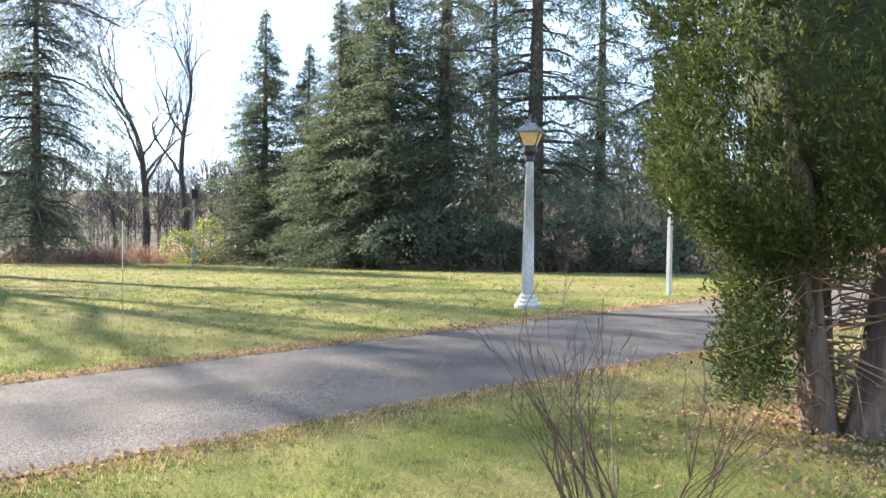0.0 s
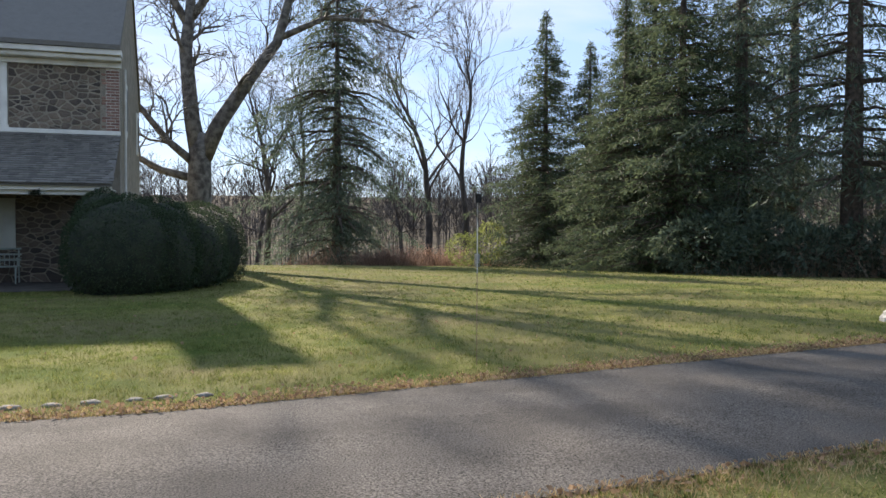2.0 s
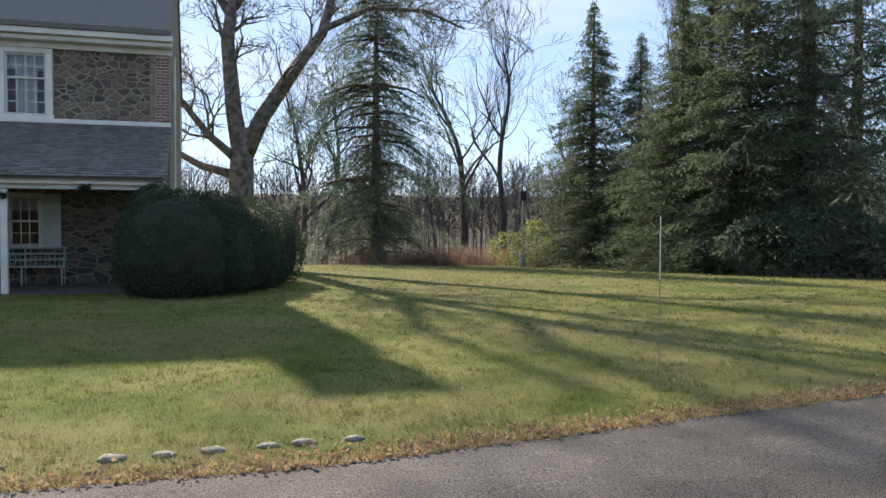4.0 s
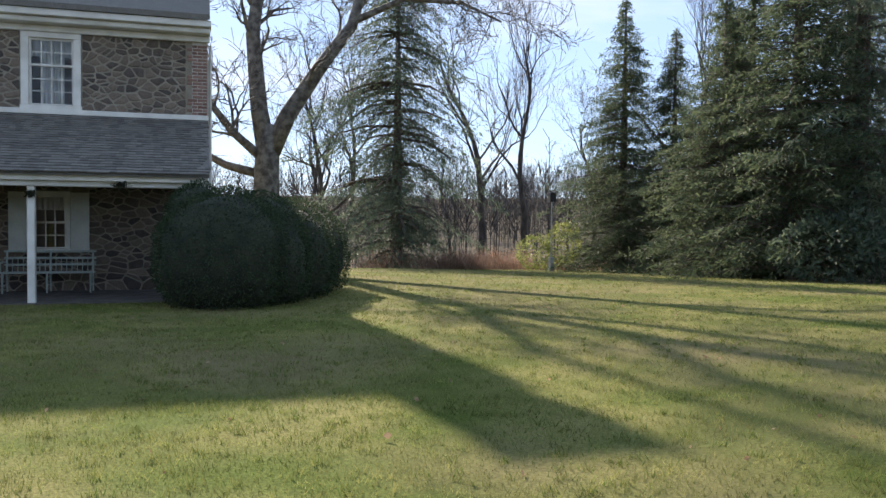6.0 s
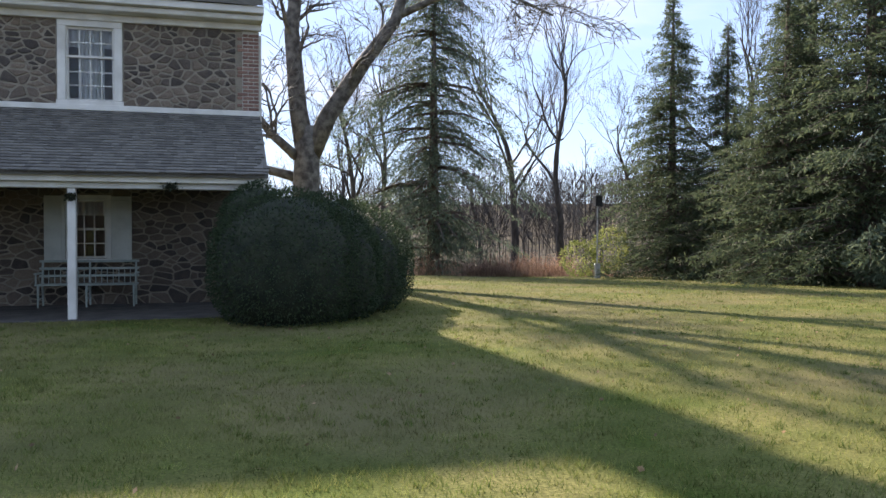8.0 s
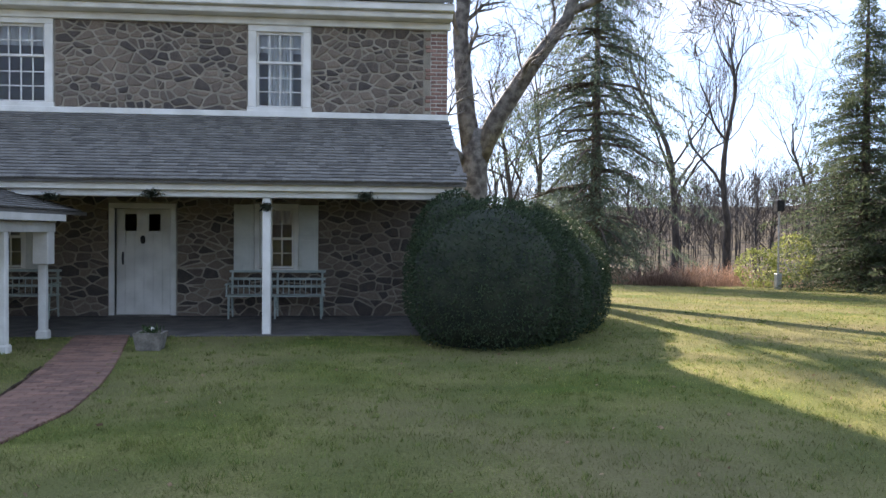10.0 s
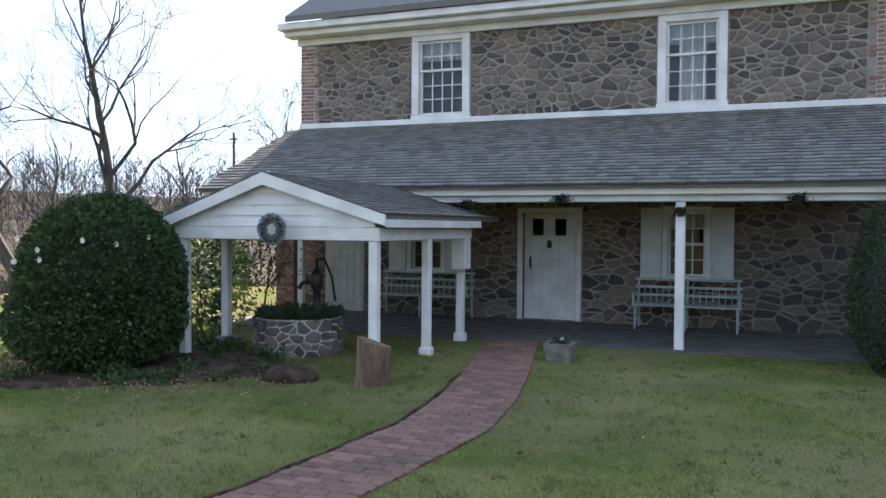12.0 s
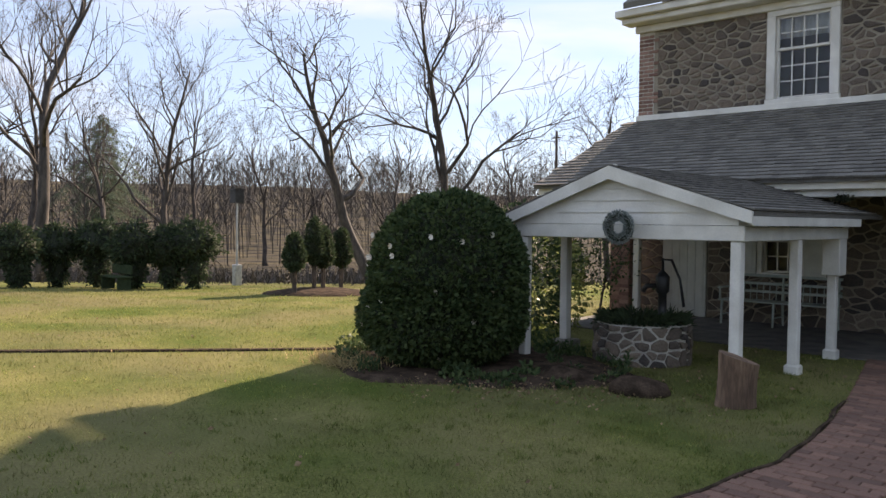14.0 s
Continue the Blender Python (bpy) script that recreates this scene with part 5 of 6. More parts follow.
# hedge, little trees and bench across the lawn
rng = np.random.default_rng(19)
for i, px in enumerate([-40, 30, 100, 170, 235, 300, 345]):
    x, y = seen_from(8.51, -14.55, 43.7, px, 24 + rng.uniform(-1, 1))
    z = gz(x, y)
    s = rng.uniform(0.9, 1.15)
    shrub("hedge_shrub", [(x, y, z + 1.2 * s, 0.6 * s, 0.6 * s, 0.5 * s), (x + rng.uniform(-0.2, 0.2), y, z + 1.45 * s, 0.36, 0.36, 0.4), (x + 0.1, y, z + 0.6 * s, 0.3, 0.3, 0.65)], 3600, 0.13, 0.028, M_YEW, "dark overgrown evergreen hedge shrub", "hedge", 70 + i, z, 0.5, 2.9)
for i, (px, dep, h) in enumerate([(522, 20.6, 1.55), (557, 21.6, 1.95), (573, 21.9, 1.75), (605, 23, 1.75)]):
    x, y = seen_from(8.51, -14.55, 43.7, px, dep)
    z = gz(x, y)
    th, _ = shrub("small_arborvitae", [(x, y, z + h * 0.72, 0.2, 0.2, h * 0.3), (x, y, z + h * 0.62, 0.26, 0.26, h * 0.2)], 2600, 0.1, 0.02, M_YEW, "small dark pointed evergreen with bare lower stems", "tree", 90 + i, z + h * 0.35, 0.15, 2.4)
    th.location = (x, y, z)
    for ch in th.children:
        ch.matrix_parent_inverse = Matrix.Translation((-x, -y, -z))
    for k in range(3):
        part("stem", Mesher().tube([(x + 0.05 * (k - 1), y, z - 0.05), (x + 0.08 * (k - 1), y, z + h * 0.55)], [0.025, 0.018], 6), M_DARKBARK, th)
x, y = seen_from(8.51, -14.55, 43.7, 565, 21.4)
bed = new("planting_bed", Mesher().lathe(x, y, [(1.5, gz(x, y) - 0.1), (1.45, gz(x, y) + 0.04), (0.9, gz(x, y) + 0.12), (0.1, gz(x, y) + 0.14)], 20).data("planting_bed", M_SOIL, True))
tagged(bed, "round bed of dark mulch under small evergreens", "bed", kind="structure")
x, y = seen_from(8.51, -14.55, 43.7, 205, 23)
z = gz(x, y)
gb = thing("garden_bench", x, y, z, "dark green garden bench before the hedge", "bench")
part("seat", Mesher().box(x - 0.6, x + 0.6, y - 0.2, y + 0.2, z + 0.35, z + 0.4, 0.01), M_YEW, gb)
part("backrest", Mesher().box(x - 0.6, x + 0.6, y + 0.18, y + 0.22, z + 0.45, z + 0.7, 0.01), M_YEW, gb)
for dx in (-0.5, 0.5):
    part("leg", Mesher().box(x + dx - 0.03, x + dx + 0.03, y - 0.18, y + 0.2, z, z + 0.35), M_YEW, gb)
ux, uy = seen_from(8.51, -14.55, 43.7, 983, 80)
up_ = thing("utility_pole", ux, uy, gz(ux, uy), "far brown wooden utility pole above the roofs", "utility pole")
part("pole", Mesher().tube([(ux, uy, gz(ux, uy) - 0.3), (ux, uy, 10.3)], [0.17, 0.12], 8), M_DARKBARK, up_)
part("crossarm", Mesher().box(ux - 0.5, ux + 0.5, uy - 0.05, uy + 0.05, 9.6, 9.72), M_DARKBARK, up_)

# shrubs by the well house's far side and at the lawn's edge
# The second has yellow-green leaves so that it looks sunlit.
for i, (x, y, s, m) in enumerate([(0.9, -5.0, 1.08, M_HOLLY), (0.15, -3.3, 1.0, M_YELLOWLEAF), (-0.9, -2.2, 1.0, M_HOLLY), (-0.6, -4.2, 0.8, M_HOLLY)]):
    shrub("garden_shrub", [(x, y, gz(x, y) + s * 0.8, s * 0.7, s * 0.7, s)], 2600, 0.09, 0.026, m, "loose broad-leaved garden shrub beside the house", "shrub", 110 + i, gz(x, y), 0.35, 2.2, core=False)
# young tree behind the well
x, y = 1.2, -3.25
rng = np.random.default_rng(131)
young = thing("sapling", x, y, gz(x, y), "slender young tree with sparse leaves behind the well", "tree")
mb = Mesher()
limb(mb, rng, Vector((x, y, gz(x, y) - 0.05)), Vector((0.03, 0.02, 1)), 1.35, 0.026, 0, 3, (7, 4, 3), 0.7, 0.35, 0.1, 0.42, least=0.003)
part("trunk", mb, M_DARKBARK, young)
d = rng.normal(0, 1, (700, 3)) * np.array([0.26, 0.26, 0.32]) + np.array([x, y, gz(x, y) + 1.15])
vs, qs = foliage(rng, d, rng.normal(0, 1, (700, 3)), 0.07, 0.02)
tagged(part("leaves", Mesher().add([tuple(v) for v in vs], [tuple(int(i) for i in q) for q in qs]), M_HOLLY, young), kind="stuff")
x, y = 29.4, 21.5
shrub("yellow_shrub", [(x + 0.6, y, gz(x, y) + 1.5, 0.9, 0.9, 1.1), (x - 0.9, y + 0.6, gz(x, y) + 1.0, 0.9, 0.9, 0.9)], 2600, 0.14, 0.045, M_YELLOWLEAF, "yellow-green leafy shrub at the lawn's edge", "shrub", 121, gz(x, y), 0.3, 2.0, core=False)


def merged(verts, quads, spots_):
    """One mesh of many turned and sized copies."""
    vs, qs = [], []
    for i, (x, y, z, a, s) in enumerate(spots_):
        c_, s_ = math.cos(a) * s, math.sin(a) * s
        vs.append(np.stack([verts[:, 0] * c_ - verts[:, 1] * s_ + x, verts[:, 0] * s_ + verts[:, 1] * c_ + y, verts[:, 2] * s + z], -1))
        qs.append(quads + i * len(verts))
    return np.concatenate(vs), np.concatenate(qs)


# far woods all round, and brush at the lawn's edge
def ribbon_tree(rng, h):
    """A far tree: a trunk and twigs, each a narrow strip."""
    a, b, w = [], [], []
    top = np.array([rng.normal(0, 0.4), rng.normal(0, 0.4), h])
    a += [np.zeros(3), top * 0.5]
    b += [top * 0.5, top]
    w += [0.075, 0.05]
    for k in range(11):
        t = rng.uniform(0.3, 0.95)
        p = top * t
        ang, L = rng.uniform(0, 6.28), h * rng.uniform(0.18, 0.34) * (1.25 - t)
        e = p + np.array([math.cos(ang) * L * 0.65, math.sin(ang) * L * 0.65, L])
        a.append(p), b.append(e), w.append(0.05)
        for m in range(3):
            s = p + (e - p) * rng.uniform(0.35, 1.0)
            a.append(s), b.append(s + (e - p) * rng.uniform(0.3, 0.6) + rng.normal(0, L * 0.28, 3)), w.append(0.028)
    a, b, w = np.array(a), np.array(b), np.array(w)[:, None]
    s = np.cross(b - a, rng.normal(0, 1, a.shape))
    s /= np.linalg.norm(s, axis=1)[:, None]
    v = np.stack([a - s * w, a + s * w, b + s * w * 0.5, b - s * w * 0.5], 1).reshape(-1, 3)
    return v, np.arange(len(v)).reshape(-1, 4)


rng = np.random.default_rng(23)
allv, allq, base = [], [], 0
for k in range(8):
    kind = ribbon_tree(rng, 12)
    sp_ = []
    for i in range(430):
        a, d = rng.uniform(-1.5, 1.5), (56 + 60 * rng.random() if i < 180 else 110 + 110 * rng.random())
        x, y = 8 - math.sin(a) * d, -10 + math.cos(a) * d
        sp_.append((x, y, gz(x, y) - 0.2, rng.uniform(0, 6.28), rng.uniform(0.4, 0.85) if d < 110 else rng.uniform(0.7, 1.1)))
    v, q = merged(*kind, sp_)
    allv.append(v)
    allq.append(q + base)
    base += len(v)
woods = new("far_woods", fast_mesh("far_woods", np.concatenate(allv), np.concatenate(allq), M_WOODS))
tagged(woods, "grey-brown leafless woods on the far slope", "woods", kind="stuff")


def brush(name, spots_, n, height, label, mat, seed):
    rng = np.random.default_rng(seed)
    i = rng.integers(0, len(spots_), n)
    sp_ = np.array(spots_)[i]
    x = sp_[:, 0] + rng.normal(0, 1, n) * sp_[:, 2]
    y = sp_[:, 1] + rng.normal(0, 1, n) * sp_[:, 2] * 0.6
    z = lie(x, y)
    out = np.hypot((x - sp_[:, 0]) / sp_[:, 2], (y - sp_[:, 1]) / sp_[:, 2])
    h = height * rng.uniform(0.25, 1.1, n) ** 1.5 * rng.uniform(0.45, 1.1, len(spots_))[i] * np.clip(1.2 - 0.4 * out, 0.25, 1.2)
    a = rng.uniform(0, 6.28, n)
    le = h * rng.uniform(0.2, 1.8, n)
    w = 0.012
    p0 = np.stack([x, y, z], -1)
    p1 = p0 + np.stack([np.cos(a) * le * 0.3, np.sin(a) * le * 0.3, h * 0.7], -1)
    p2 = p0 + np.stack([np.cos(a) * le, np.sin(a) * le, h * rng.uniform(0.35, 1.05, n)], -1)
    s = np.stack([np.full(n, w), np.full(n, w * 0.6), np.zeros(n)], -1)
    v = np.stack([p0 - s, p0 + s, p1 + s * 0.8, p1 - s * 0.8, p2 + s * 0.4, p2 - s * 0.4], 1).reshape(-1, 3)
    b = np.arange(n)[:, None] * 6
    q = np.concatenate([b + np.array([[0, 1, 2, 3]]), b + np.array([[3, 2, 4, 5]])])
    tagged(new(name, fast_mesh(name, v, q, mat)), label, "brush", kind="stuff")


edge_spots = [(*seen_from(9.87, -16.07, -11.65, px, 44 + 3 * math.sin(px)), 0.5 + 0.9 * abs(math.sin(px * 0.37))) for px in (870, 905, 960, 985, 1010, 1035, 1062, 1090, 1120, 1190, 1290, 1440, 1475, 1600)]
brush("dry_brush", edge_spots, 5200, 1.5, "tangle of reddish dry brush along the lawn's far edge", M_BRUSH, 41)
edge_spots = [(*seen_from(*E0, px, 37 + 2 * math.sin(px)), 1.5) for px in range(820, 1500, 35)]
brush("dry_brush", edge_spots, 11000, 2.2, "dry stems and seedlings under the spruces", M_TWIG, 42)
edge_spots = [(*seen_from(8.51, -14.55, 43.7, px, 36 + 3 * math.sin(px)), 1.8) for px in range(-100, 1000, 40)]
brush("dry_brush", edge_spots, 8000, 1.2, "low dry brush below the far trees", M_WOODS, 43)


# ---- grass and leaves ----
def scatter(rng, x0, x1, y0, y1, density):
    n = int((x1 - x0) * (y1 - y0) * density)
    x, y = rng.uniform(x0, x1, n), rng.uniform(y0, y1, n)
    near = np.vectorize(drive_near)(x)
    far = np.vectorize(drive_far)(x)
    keep = ((y > far) | (y < near)) & ~((y > -3.0) & (x > -0.2) & (x < W + 0.1))
    mid = path_mid(y)
    keep &= ~((np.abs(x - mid) < 0.30 + 0.12 * rng.random(len(x))) & (y > -13.5) & (y < -2.9))
    return x[keep], y[keep]


def path_mid(y):
    return np.interp(y, [-14, -12.2, -11, -10, -8.6, -7.4, -6.2, -5.2, -3], [5.2, 6.0, 6.42, 6.55, 6.68, 6.55, 6.32, 6.1, 5.6])


def blades(rng, x, y, h, w):
    n = len(x)
    a = rng.uniform(0, 6.28, n)
    hh = h * rng.uniform(0.5, 1.2, n)
    le = hh * rng.uniform(0.2, 1.0, n)
    b = rng.uniform(0, 6.28, n)
    z = lie(x, y)
    s = np.stack([np.cos(b), np.sin(b), np.zeros(n)], -1) * w
    p = np.stack([x, y, z - 0.004], -1)
    tip = p + np.stack([np.cos(a) * le, np.sin(a) * le, hh], -1)
    v = np.stack([p - s, p + s, tip], 1).reshape(-1, 3)
    return v


rng = np.random.default_rng(50)
spine = [(14.5, -22.3), (12.5, -19.5), (10.5, -14.5), (8.5, -11.5), (5.0, -9.5)]


def from_spine(x, y):
    d = np.full(len(x), 1e9)
    for (ax, ay), (bx_, by_) in zip(spine, spine[1:]):
        t = np.clip(((x - ax) * (bx_ - ax) + (y - ay) * (by_ - ay)) / ((bx_ - ax) ** 2 + (by_ - ay) ** 2), 0, 1)
        d = np.minimum(d, np.hypot(x - ax - t * (bx_ - ax), y - ay - t * (by_ - ay)))
    return d


x, y = scatter(rng, -16, 40, -26, 22, 900)
d = from_spine(x, y)
keep = rng.random(len(x)) < np.clip(1.25 * np.exp(-d / 7.0), 0.015, 1)
gx2, gy2 = scatter(rng, 3, 19, -24, -6, 900)
d2 = from_spine(gx2, gy2)
near_keep = rng.random(len(gx2)) < np.exp(-((d2 / 3.6) ** 2))
x, y = np.concatenate([x[keep], gx2[near_keep]]), np.concatenate([y[keep], gy2[near_keep]])
d = from_spine(x, y)
tuft = np.array([noise.noise((p * 1.9, q * 1.9, 0)) + 0.6 * noise.noise((p * 6.5, q * 6.5, 5)) for p, q in zip(x, y)])
gv = blades(rng, x, y, (0.034 + 0.0006 * d) * np.clip(1 + 0.75 * tuft, 0.35, 2.2), (0.0024 + 0.0004 * d)[:, None])
tagged(new("grass", fast_mesh("grass", gv, np.arange(len(gv)).reshape(-1, 3), M_BLADE)), "short winter grass, green with straw patches", "grass", kind="stuff")

tx, ty = scatter(rng, 2, 30, -25, 2, 17)
td = from_spine(tx, ty)
tk = rng.random(len(tx)) < np.clip(1.4 * np.exp(-td / 6.5), 0.03, 1)
tx, ty = np.repeat(tx[tk], 13), np.repeat(ty[tk], 13)
tx, ty = tx + rng.normal(0, 0.028, len(tx)), ty + rng.normal(0, 0.028, len(ty))
tv = blades(rng, tx, ty, 0.05, 0.0035 + 0.0004 * from_spine(tx, ty)[:, None])
tagged(new("grass_tufts", fast_mesh("grass_tufts", tv, np.arange(len(tv)).reshape(-1, 3), M_TUFT)), "darker green tufts standing out of the lawn", "grass", kind="stuff")
n = 52000
x = rng.uniform(8, 34, n)
e = np.abs(rng.normal(0, 0.17, n))
y = np.where(rng.random(n) < 0.5, np.vectorize(drive_far)(x) - 0.03 + e, np.vectorize(drive_near)(x) + 0.05 - e * 1.5)
sv = blades(rng, x, y, 0.045, 0.005)
tagged(new("dead_grass", fast_mesh("dead_grass", sv, np.arange(len(sv)).reshape(-1, 3), M_STRAW)), "fringe of straw-coloured dead grass along the drive", "grass", kind="stuff")
n = 9000
t = rng.random(n)
x = rng.uniform(9, 32, n)
far = np.vectorize(drive_far)(x) + np.abs(rng.normal(0, 0.22, n)) - 0.05
near = np.vectorize(drive_near)(x) - np.abs(rng.normal(0, 0.14, n)) + 0.04
y = np.where(t < 0.72, far, near)
x2, y2 = scatter(rng, -8, 30, -24, 4, 1.1)
x3 = np.concatenate([cx + rng.normal(0, 0.7, 2600), bed_x + rng.normal(0.5, 1.0, 1500)])
y3 = np.concatenate([cy + rng.normal(0, 0.7, 2600), bed_y + rng.normal(-0.2, 0.7, 1500)])
x, y = np.concatenate([x, x2, x3]), np.concatenate([y, y2, y3])
c = np.stack([x, y, lie(x, y) + 0.012 + 0.03 * rng.random(len(x))], -1)
v, q = foliage(rng, c, np.stack([rng.normal(0, 1, len(x)), rng.normal(0, 1, len(x)), np.full(len(x), 0.1)], -1), 0.042, 0.013, 0)
bx3, by3 = scatter(rng, 1, 20, -24, -5, 0.3)
c2 = np.stack([bx3, by3, lie(bx3, by3) + 0.035], -1)
v2, q2 = foliage(rng, c2, np.stack([rng.normal(0, 1, len(bx3)), rng.normal(0, 1, len(bx3)), np.full(len(bx3), 0.2)], -1), 0.065, 0.02, 0)
v, q = np.concatenate([v, v2]), np.concatenate([q, q2 + len(v)])
tagged(new("fallen_leaves", fast_mesh("fallen_leaves", v, q, M_LITTER)), "brown fallen leaves along the drive and on the grass", "leaves", kind="stuff")


# ---- pieces: stones, bricks, shingles, pavers ----
def clip_poly(poly, nx, nz, c):
    """The part of a polygon where nx * x + nz * z <= c."""
    out = []
    for k in range(len(poly)):
        p, q = poly[k], poly[(k + 1) % len(poly)]
        a, b = nx * p[0] + nz * p[1] - c, nx * q[0] + nz * q[1] - c
        if a <= 0:
            out.append(p)
        if a * b < 0:
            t = a / (a - b)
            out.append((p[0] + (q[0] - p[0]) * t, p[1] + (q[1] - p[1]) * t))
    return out


def stone_cells(rng, x0, x1, z0, z1, holes, area, squash=1.55, joint=0.016):
    """Irregular stones that fill a wall round its openings."""
    want = int((x1 - x0) * (z1 - z0) / area)
    seeds = []
    for k in range(want):
        best, far_ = None, -1
        for m in range(3):
            p = (rng.uniform(x0, x1), rng.uniform(z0, z1))
            if any(h[0] < p[0] < h[1] and h[2] < p[1] < h[3] for h in holes):
                continue
            d = min([math.hypot(p[0] - s[0], (p[1] - s[1]) * squash) for s in seeds] or [9])
            if d > far_:
                best, far_ = p, d
        if best:
            seeds.append(best)
    cells = []
    for i, s in enumerate(seeds):
        poly = [(x0, z0), (x1, z0), (x1, z1), (x0, z1)]
        near = sorted(seeds, key=lambda o: math.hypot(o[0] - s[0], (o[1] - s[1]) * squash))[1:18]
        for o in near:
            nx, nz = o[0] - s[0], (o[1] - s[1]) * squash * squash
            mx_, mz_ = (o[0] + s[0]) / 2, (o[1] + s[1]) / 2
            ln = math.hypot(nx, nz)
            poly = clip_poly(poly, nx / ln, nz / ln, (nx * mx_ + nz * mz_) / ln - joint * rng.uniform(0.6, 1.4))
        for h in holes:
            if s[0] <= h[0]:
                poly = clip_poly(poly, 1, 0, h[0]) if h[2] < s[1] < h[3] else poly
            if s[0] >= h[1]:
                poly = clip_poly(poly, -1, 0, -h[1]) if h[2] < s[1] < h[3] else poly
            if s[1] <= h[2]:
                poly = clip_poly(poly, 0, 1, h[2]) if h[0] - 0.1 < s[0] < h[1] + 0.1 else poly
            if s[1] >= h[3]:
                poly = clip_poly(poly, 0, -1, -h[3]) if h[0] - 0.1 < s[0] < h[1] + 0.1 else poly
        if len(poly) < 3:
            continue
        for cut in range(2):
            soft = []
            for k in range(len(poly)):
                p, q = poly[k], poly[(k + 1) % len(poly)]
                soft += [(p[0] * 0.87 + q[0] * 0.13, p[1] * 0.87 + q[1] * 0.13), (p[0] * 0.13 + q[0] * 0.87, p[1] * 0.13 + q[1] * 0.87)]
            poly = soft
            if len(poly) > 13:
                break
        cells.append(poly)
    return cells


def stone_mesh(mb, poly, depth):
    n = len(poly)
    cxm, czm = sum(p[0] for p in poly) / n, sum(p[1] for p in poly) / n
    vs = [(x, 0.004, z) for x, z in poly] + [(cxm + (x - cxm) * 0.95, -depth * 0.8, czm + (z - czm) * 0.94) for x, z in poly] + [(cxm + (x - cxm) * 0.55, -depth, czm + (z - czm) * 0.55) for x, z in poly]
    return mb.add(vs, [(r * n + k, r * n + (k + 1) % n, (r + 1) * n + (k + 1) % n, (r + 1) * n + k) for r in range(2) for k in range(n)] + [tuple(range(2 * n, 3 * n))])


rng = np.random.default_rng(91)
QL = [(0.24 + 0.11 * (k % 2) + 0.22 * (math.sin(k * 0.55 + 0.4) > 0.1)) for k in range(30)]
blocks = [(a - 0.03, b + 0.03, c - 0.03, d + 0.03) for a, b, c, d in WIN]
upper = stone_cells(rng, 0.42, W - 0.47, ZP + 0.1, ZE - 0.29, blocks, 0.036, 1.6, 0.016)
lows = [(a - 0.07, b + 0.07, c - 0.09, d + 0.09) for a, b, c, d in LOWWIN] + [(DOOR[0] - 0.02, DOOR[1] + 0.02, -0.7, DOOR[3] + 0.03), (SIDE[0] - 0.03, SIDE[1] + 0.03, -0.7, SIDE[3] + 0.03)]
lower = stone_cells(rng, 0.05, W - 0.05, -0.40, 1.93, lows, 0.046, 1.7, 0.013)
joined = Mesher()
for i, poly in enumerate(upper + lower):
    if len(poly) < 4:
        continue
    if i < 320:
        part("stone", stone_mesh(Mesher(), poly, rng.uniform(0.012, 0.03)), M_STONE, front)
    else:
        stone_mesh(joined, poly, rng.uniform(0.012, 0.03))
tagged(part("stonework", joined, M_STONE_J, front), kind="stuff")

cells = stone_cells(np.random.default_rng(5), 0, 2 * math.pi * 0.6, wcz + 0.0, wcz + 0.49, [], 0.019, 1.5, 0.011)
for poly in cells:
    if len(poly) > 3:
        sm = stone_mesh(Mesher(), poly, rng.uniform(0.015, 0.04))
        sm.v = [(wcx + (0.6 - y) * math.cos(x / 0.6), wcy + (0.6 - y) * math.sin(x / 0.6), z) for x, y, z in sm.v]
        part("stone", sm, M_STONE, well)

# brick corners, toothed into the stone
brick_data = {}


def brick(parent, x0, x1, y0, y1, z0, z1, mat):
    key = (round(x1 - x0, 3), round(y1 - y0, 3), round(z1 - z0, 3), mat.name)
    if key not in brick_data:
        w, d, h = (x1 - x0) / 2, (y1 - y0) / 2, (z1 - z0) / 2
        c = 0.006
        vs = [(sx_ * (w - a), sy_ * (d - b), sz_ * (h - e)) for sz_ in (-1, 1) for sy_ in (-1, 1) for sx_ in (-1, 1) for a, b, e in ((0, c, c), (c, 0, c), (c, c, 0))]
        mb = bmesh.new()
        bmesh.ops.convex_hull(mb, input=[mb.verts.new(p) for p in vs])
        me = bpy.data.meshes.new("brick")
        mb.to_mesh(me)
        mb.free()
        me.materials.append(mat)
        brick_data[key] = me
    ob = new("brick", brick_data[key])
    ob.parent = parent
    ob.location = ((x0 + x1) / 2, (y0 + y1) / 2, (z0 + z1) / 2)
    if parent.type == "EMPTY":
        ob.matrix_parent_inverse = Matrix.Translation(-parent.location)
    return ob


def toothed(left):
    z, k = ZP + 0.1, 0
    while z + 0.066 < ZE - 0.29:
        wide = [0.33, 0.44, 0.44, 0.33][(k // 2 + (0 if left else 1)) % 4] if k % 2 else [0.33, 0.44, 0.33, 0.44][(k // 3) % 4]
        x = 0.0
        while x < wide - 0.05:
            w = 0.105 if (k % 2 and x == 0) else 0.215
            w = min(w, wide - x)
            a = x + 0.005 if left else W - x - w + 0.005
            brick(front, a, a + w - 0.014, -0.02, 0.06, z, z + 0.056, M_BRICK)
            x += w
        z += 0.075
        k += 1


for a, b in ((0.002, 0.335), (W - 0.335, W - 0.002)):
    part("quoin_mortar", Mesher().box(a, b, -0.008, 0.02, ZP + 0.095, ZE - 0.3), M_QUOIN, front)
toothed(True)
toothed(False)
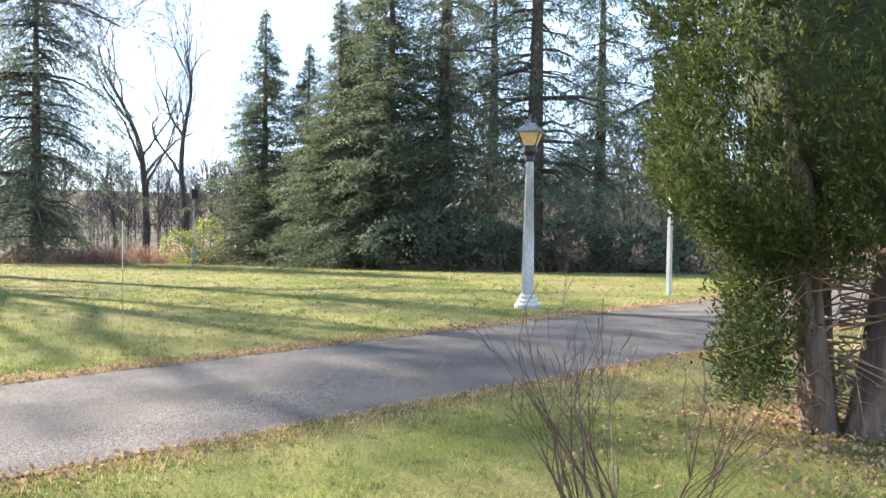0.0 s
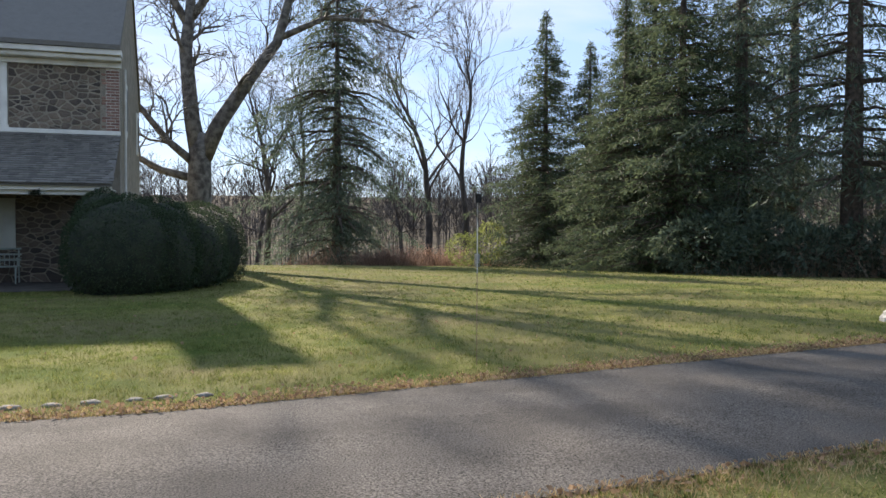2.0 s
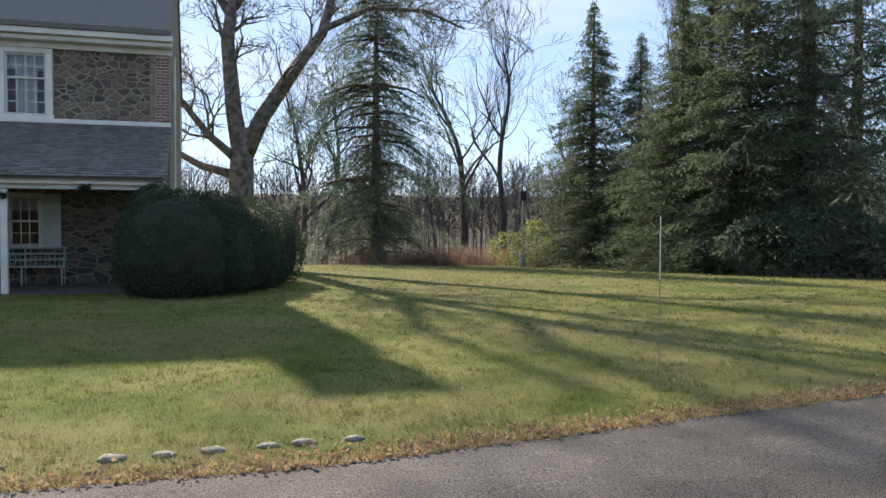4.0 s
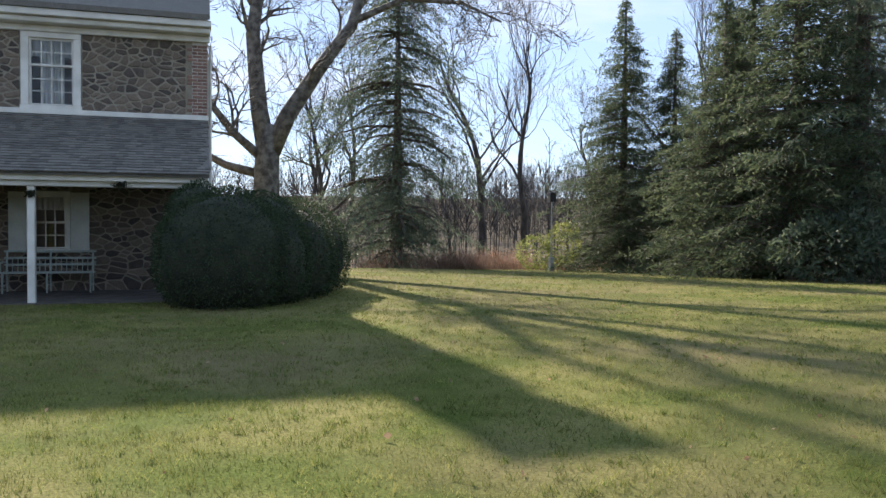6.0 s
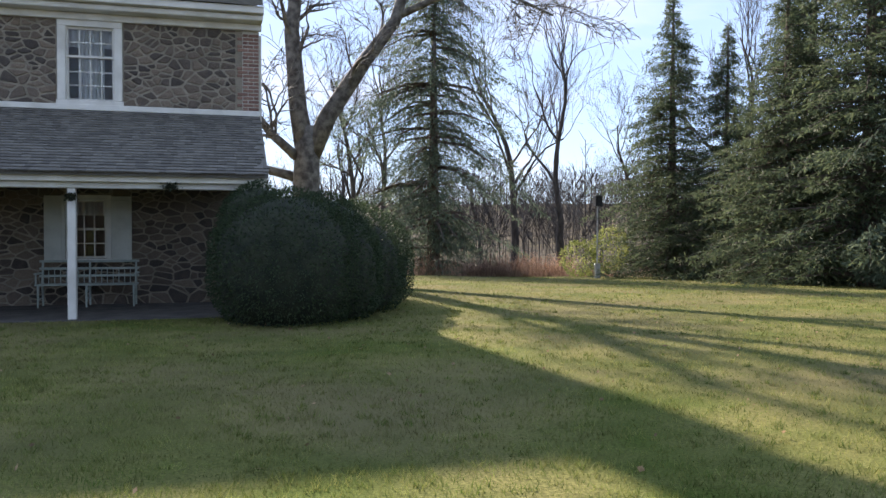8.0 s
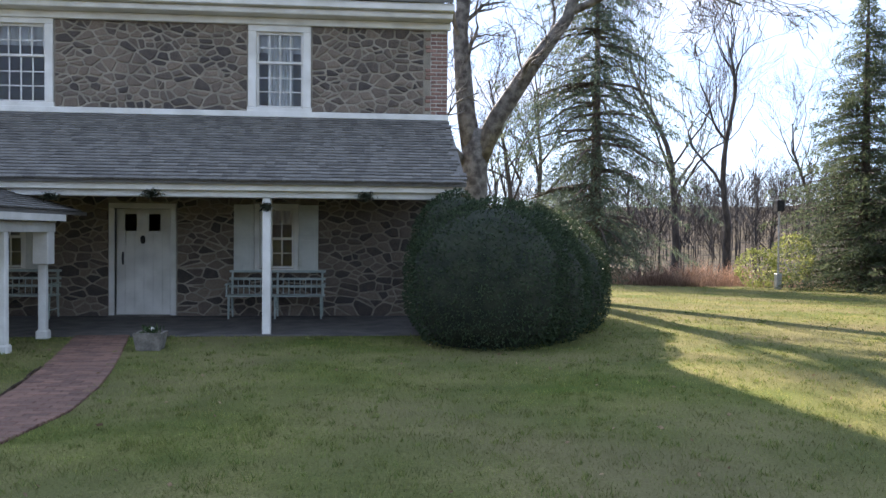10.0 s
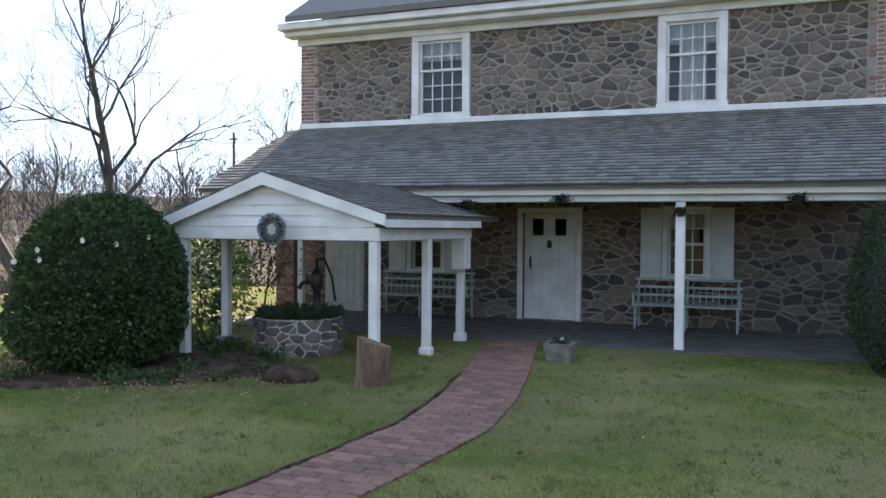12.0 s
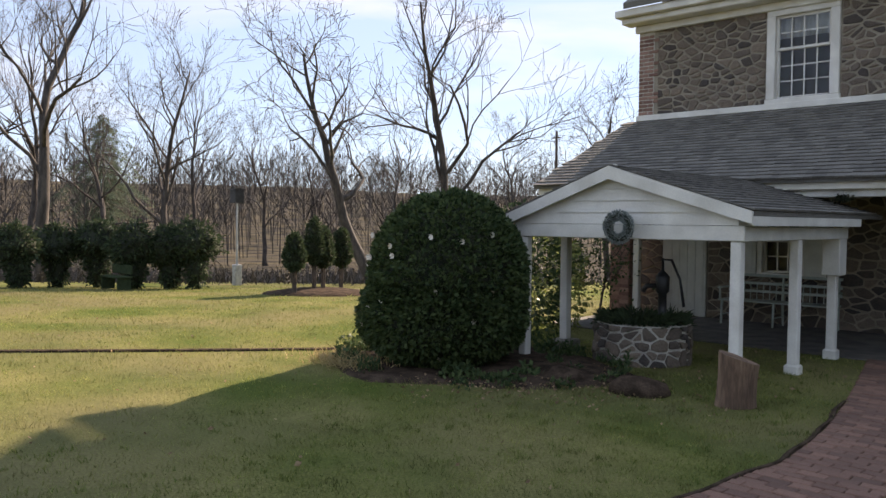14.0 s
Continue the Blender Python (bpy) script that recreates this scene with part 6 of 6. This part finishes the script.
for k in range(24):
    for j in range(2):
        a = 0.0 + j * 0.21
        z = -0.38 + k * 0.076
        brick(house, a + 0.005, a + 0.205, -0.965, -0.85, z, z + 0.064, M_BRICK)

# shingles of the porch roof, in courses
def shingle_rows(x0, x1, y0, z0, y1, z1, step, rng):
    """Places of shingles on a slope that runs up from y0 to y1: x, width and the foot's y, z."""
    length = math.hypot(y1 - y0, z1 - z0)
    uy, uz = (y1 - y0) / length, (z1 - z0) / length
    for k in range(int(length / step)):
        s = k * step
        x = x0 - rng.uniform(0, 0.1)
        while x < x1:
            w = (0.11, 0.14, 0.17, 0.2)[int(rng.integers(0, 4))]
            if x > x0 - 0.02 and x + w < x1 + 0.03:
                yield x, w, y0 + uy * s, z0 + uz * s, uy, uz, k
            x += w + 0.004


def shingle_points(w, uy, uz, step):
    t, b = 0.024, step * 1.25
    n_y, n_z = -uz, uy
    low, high = (0.0, 0.0), (uy * b, uz * b)
    return [(x, low[0] + n_y * h, low[1] + n_z * h) for x, h in ((0, 0.004), (w, 0.004))] + [(x, low[0] + n_y * h, low[1] + n_z * h) for x, h in ((w, 0.004 + t), (0, 0.004 + t))] + \
           [(x, high[0] + n_y * h, high[1] + n_z * h) for x, h in ((0, 0.001), (w, 0.001))] + [(x, high[0] + n_y * h, high[1] + n_z * h) for x, h in ((w, 0.005), (0, 0.005))]


SF = [(0, 1, 2, 3), (3, 2, 6, 7), (0, 3, 7, 4), (1, 5, 6, 2)]
rng = np.random.default_rng(17)
shared, joined, count = {}, Mesher(), 0
for x, w, y, z, uy, uz, k in shingle_rows(-0.27, W + 0.02, ER - 0.05, EZ - 0.022, -0.06, ZP - 0.035, 0.145, rng):
    jy = rng.uniform(-0.012, 0.012)
    if k < 6 and x < 8.6 and count < 300:
        if w not in shared:
            shared[w] = Mesher().add(shingle_points(w, uy, uz, 0.145), SF).data("shingle", M_SHINGLE)
        ob = new("shingle", shared[w])
        ob.parent, ob.location = porch_roof, (x, y + uy * jy, z + uz * jy)
        count += 1
    else:
        joined.add([(p[0] + x, p[1] + y + uy * jy, p[2] + z + uz * jy) for p in shingle_points(w, uy, uz, 0.145)], SF)
tagged(part("shingle_field", joined, M_SHINGLE_J, porch_roof), kind="stuff")
# shingles of the well house
joined = Mesher()
for s in (-1, 1):
    xe, ev = (GX0, EV) if s < 0 else (GX1, EVR)
    length = math.hypot(xe - GA, AP - ev)
    ux, uz = (GA - xe) / length, (AP - ev) / length
    for k in range(int(length / 0.125)):
        y = GY - 0.03
        while y < -2.6:
            w = (0.11, 0.14, 0.17)[int(rng.integers(0, 3))]
            o = (xe + ux * k * 0.125 - 0.02 * s * (k == 0) * -1, y, ev + uz * k * 0.125)
            pts = shingle_points(w, abs(ux), uz, 0.125)
            vs = [(o[0] - s * p[1], o[1] + p[0], o[2] + p[2] + 0.006) for p in pts]
            joined.add(vs, SF)
            y += w + 0.004
tagged(part("shingle_field", joined, M_SHINGLE_J, wh), kind="stuff")

# brick walk to the door
walk_y = np.arange(-13.2, -2.95, 0.108)
walk_path = structure("pavement", Mesher().add([(float(path_mid(y)) + s * 0.4, y, gz(float(path_mid(y)), y) + 0.004) for y in np.arange(-13.4, -2.9, 0.3) for s in (-1, 1)],
                                               [(2 * k, 2 * k + 1, 2 * k + 3, 2 * k + 2) for k in range(34)]), M_SOIL, "narrow curved walk of worn red bricks across the lawn", "walk")
# Low lip whose dark colour stands for the shade under the lawn's edge.
lip = Mesher()
for k in range(60):
    ya, yb = -13.3 + k * 0.12, -13.3 + (k + 1) * 0.12
    ring = []
    for y in (ya, yb):
        x = float(path_mid(y)) - 0.41 + 0.015 * math.sin(y * 7)
        z = gz(x, y)
        ring += [(x + 0.012, y, z), (x + 0.008, y, z + 0.03), (x - 0.012, y, z + 0.034), (x - 0.05, y, z)]
    lip.add(ring, [(0, 1, 5, 4), (1, 2, 6, 5), (2, 3, 7, 6)])
structure("walk_edge", lip, M_SOIL, "low lip along the brick walk, coloured dark for the shade line there", "edging")
rng = np.random.default_rng(29)
for r, y in enumerate(walk_y):
    mid = float(path_mid(y))
    for c in range(5 if r % 2 else 4):
        w = 0.096 if r % 2 and c in (0, 4) else 0.196
        x = mid - 0.4 + (c * 0.2 if r % 2 == 0 else (0 if c == 0 else c * 0.2 - 0.1))
        zt = gz(x, y) + 0.022 + rng.uniform(-0.004, 0.004)
        ob = brick(walk_path, x, x + w, y, y + 0.1, zt - 0.05, zt, M_PAVER)
        ob.rotation_euler = (rng.normal(0, 0.012), rng.normal(0, 0.012), rng.normal(0, 0.03))
# sunken edging line across the side lawn
line = Mesher()
for k in range(70):
    x = -9 + k * 0.135
    y = -11.07 + (x + 2.38) * 1.41
    ox, oy = 0.041, -0.029
    z = gz(x, y)
    ends = [(x - ox, y - oy), (x + ox, y + oy), (x + 0.13 + ox, y + 0.183 + oy), (x + 0.13 - ox, y + 0.183 - oy)]
    line.add([(p, q, h) for h in (z - 0.05, z + 0.025) for p, q in ends], [(3, 2, 1, 0), (4, 5, 6, 7)] + [(m, (m + 1) % 4, (m + 1) % 4 + 4, m + 4) for m in range(4)])
tagged(structure("edging", line, M_SOIL, "dark sunken edging line across the lawn", "edging"), kind="structure")
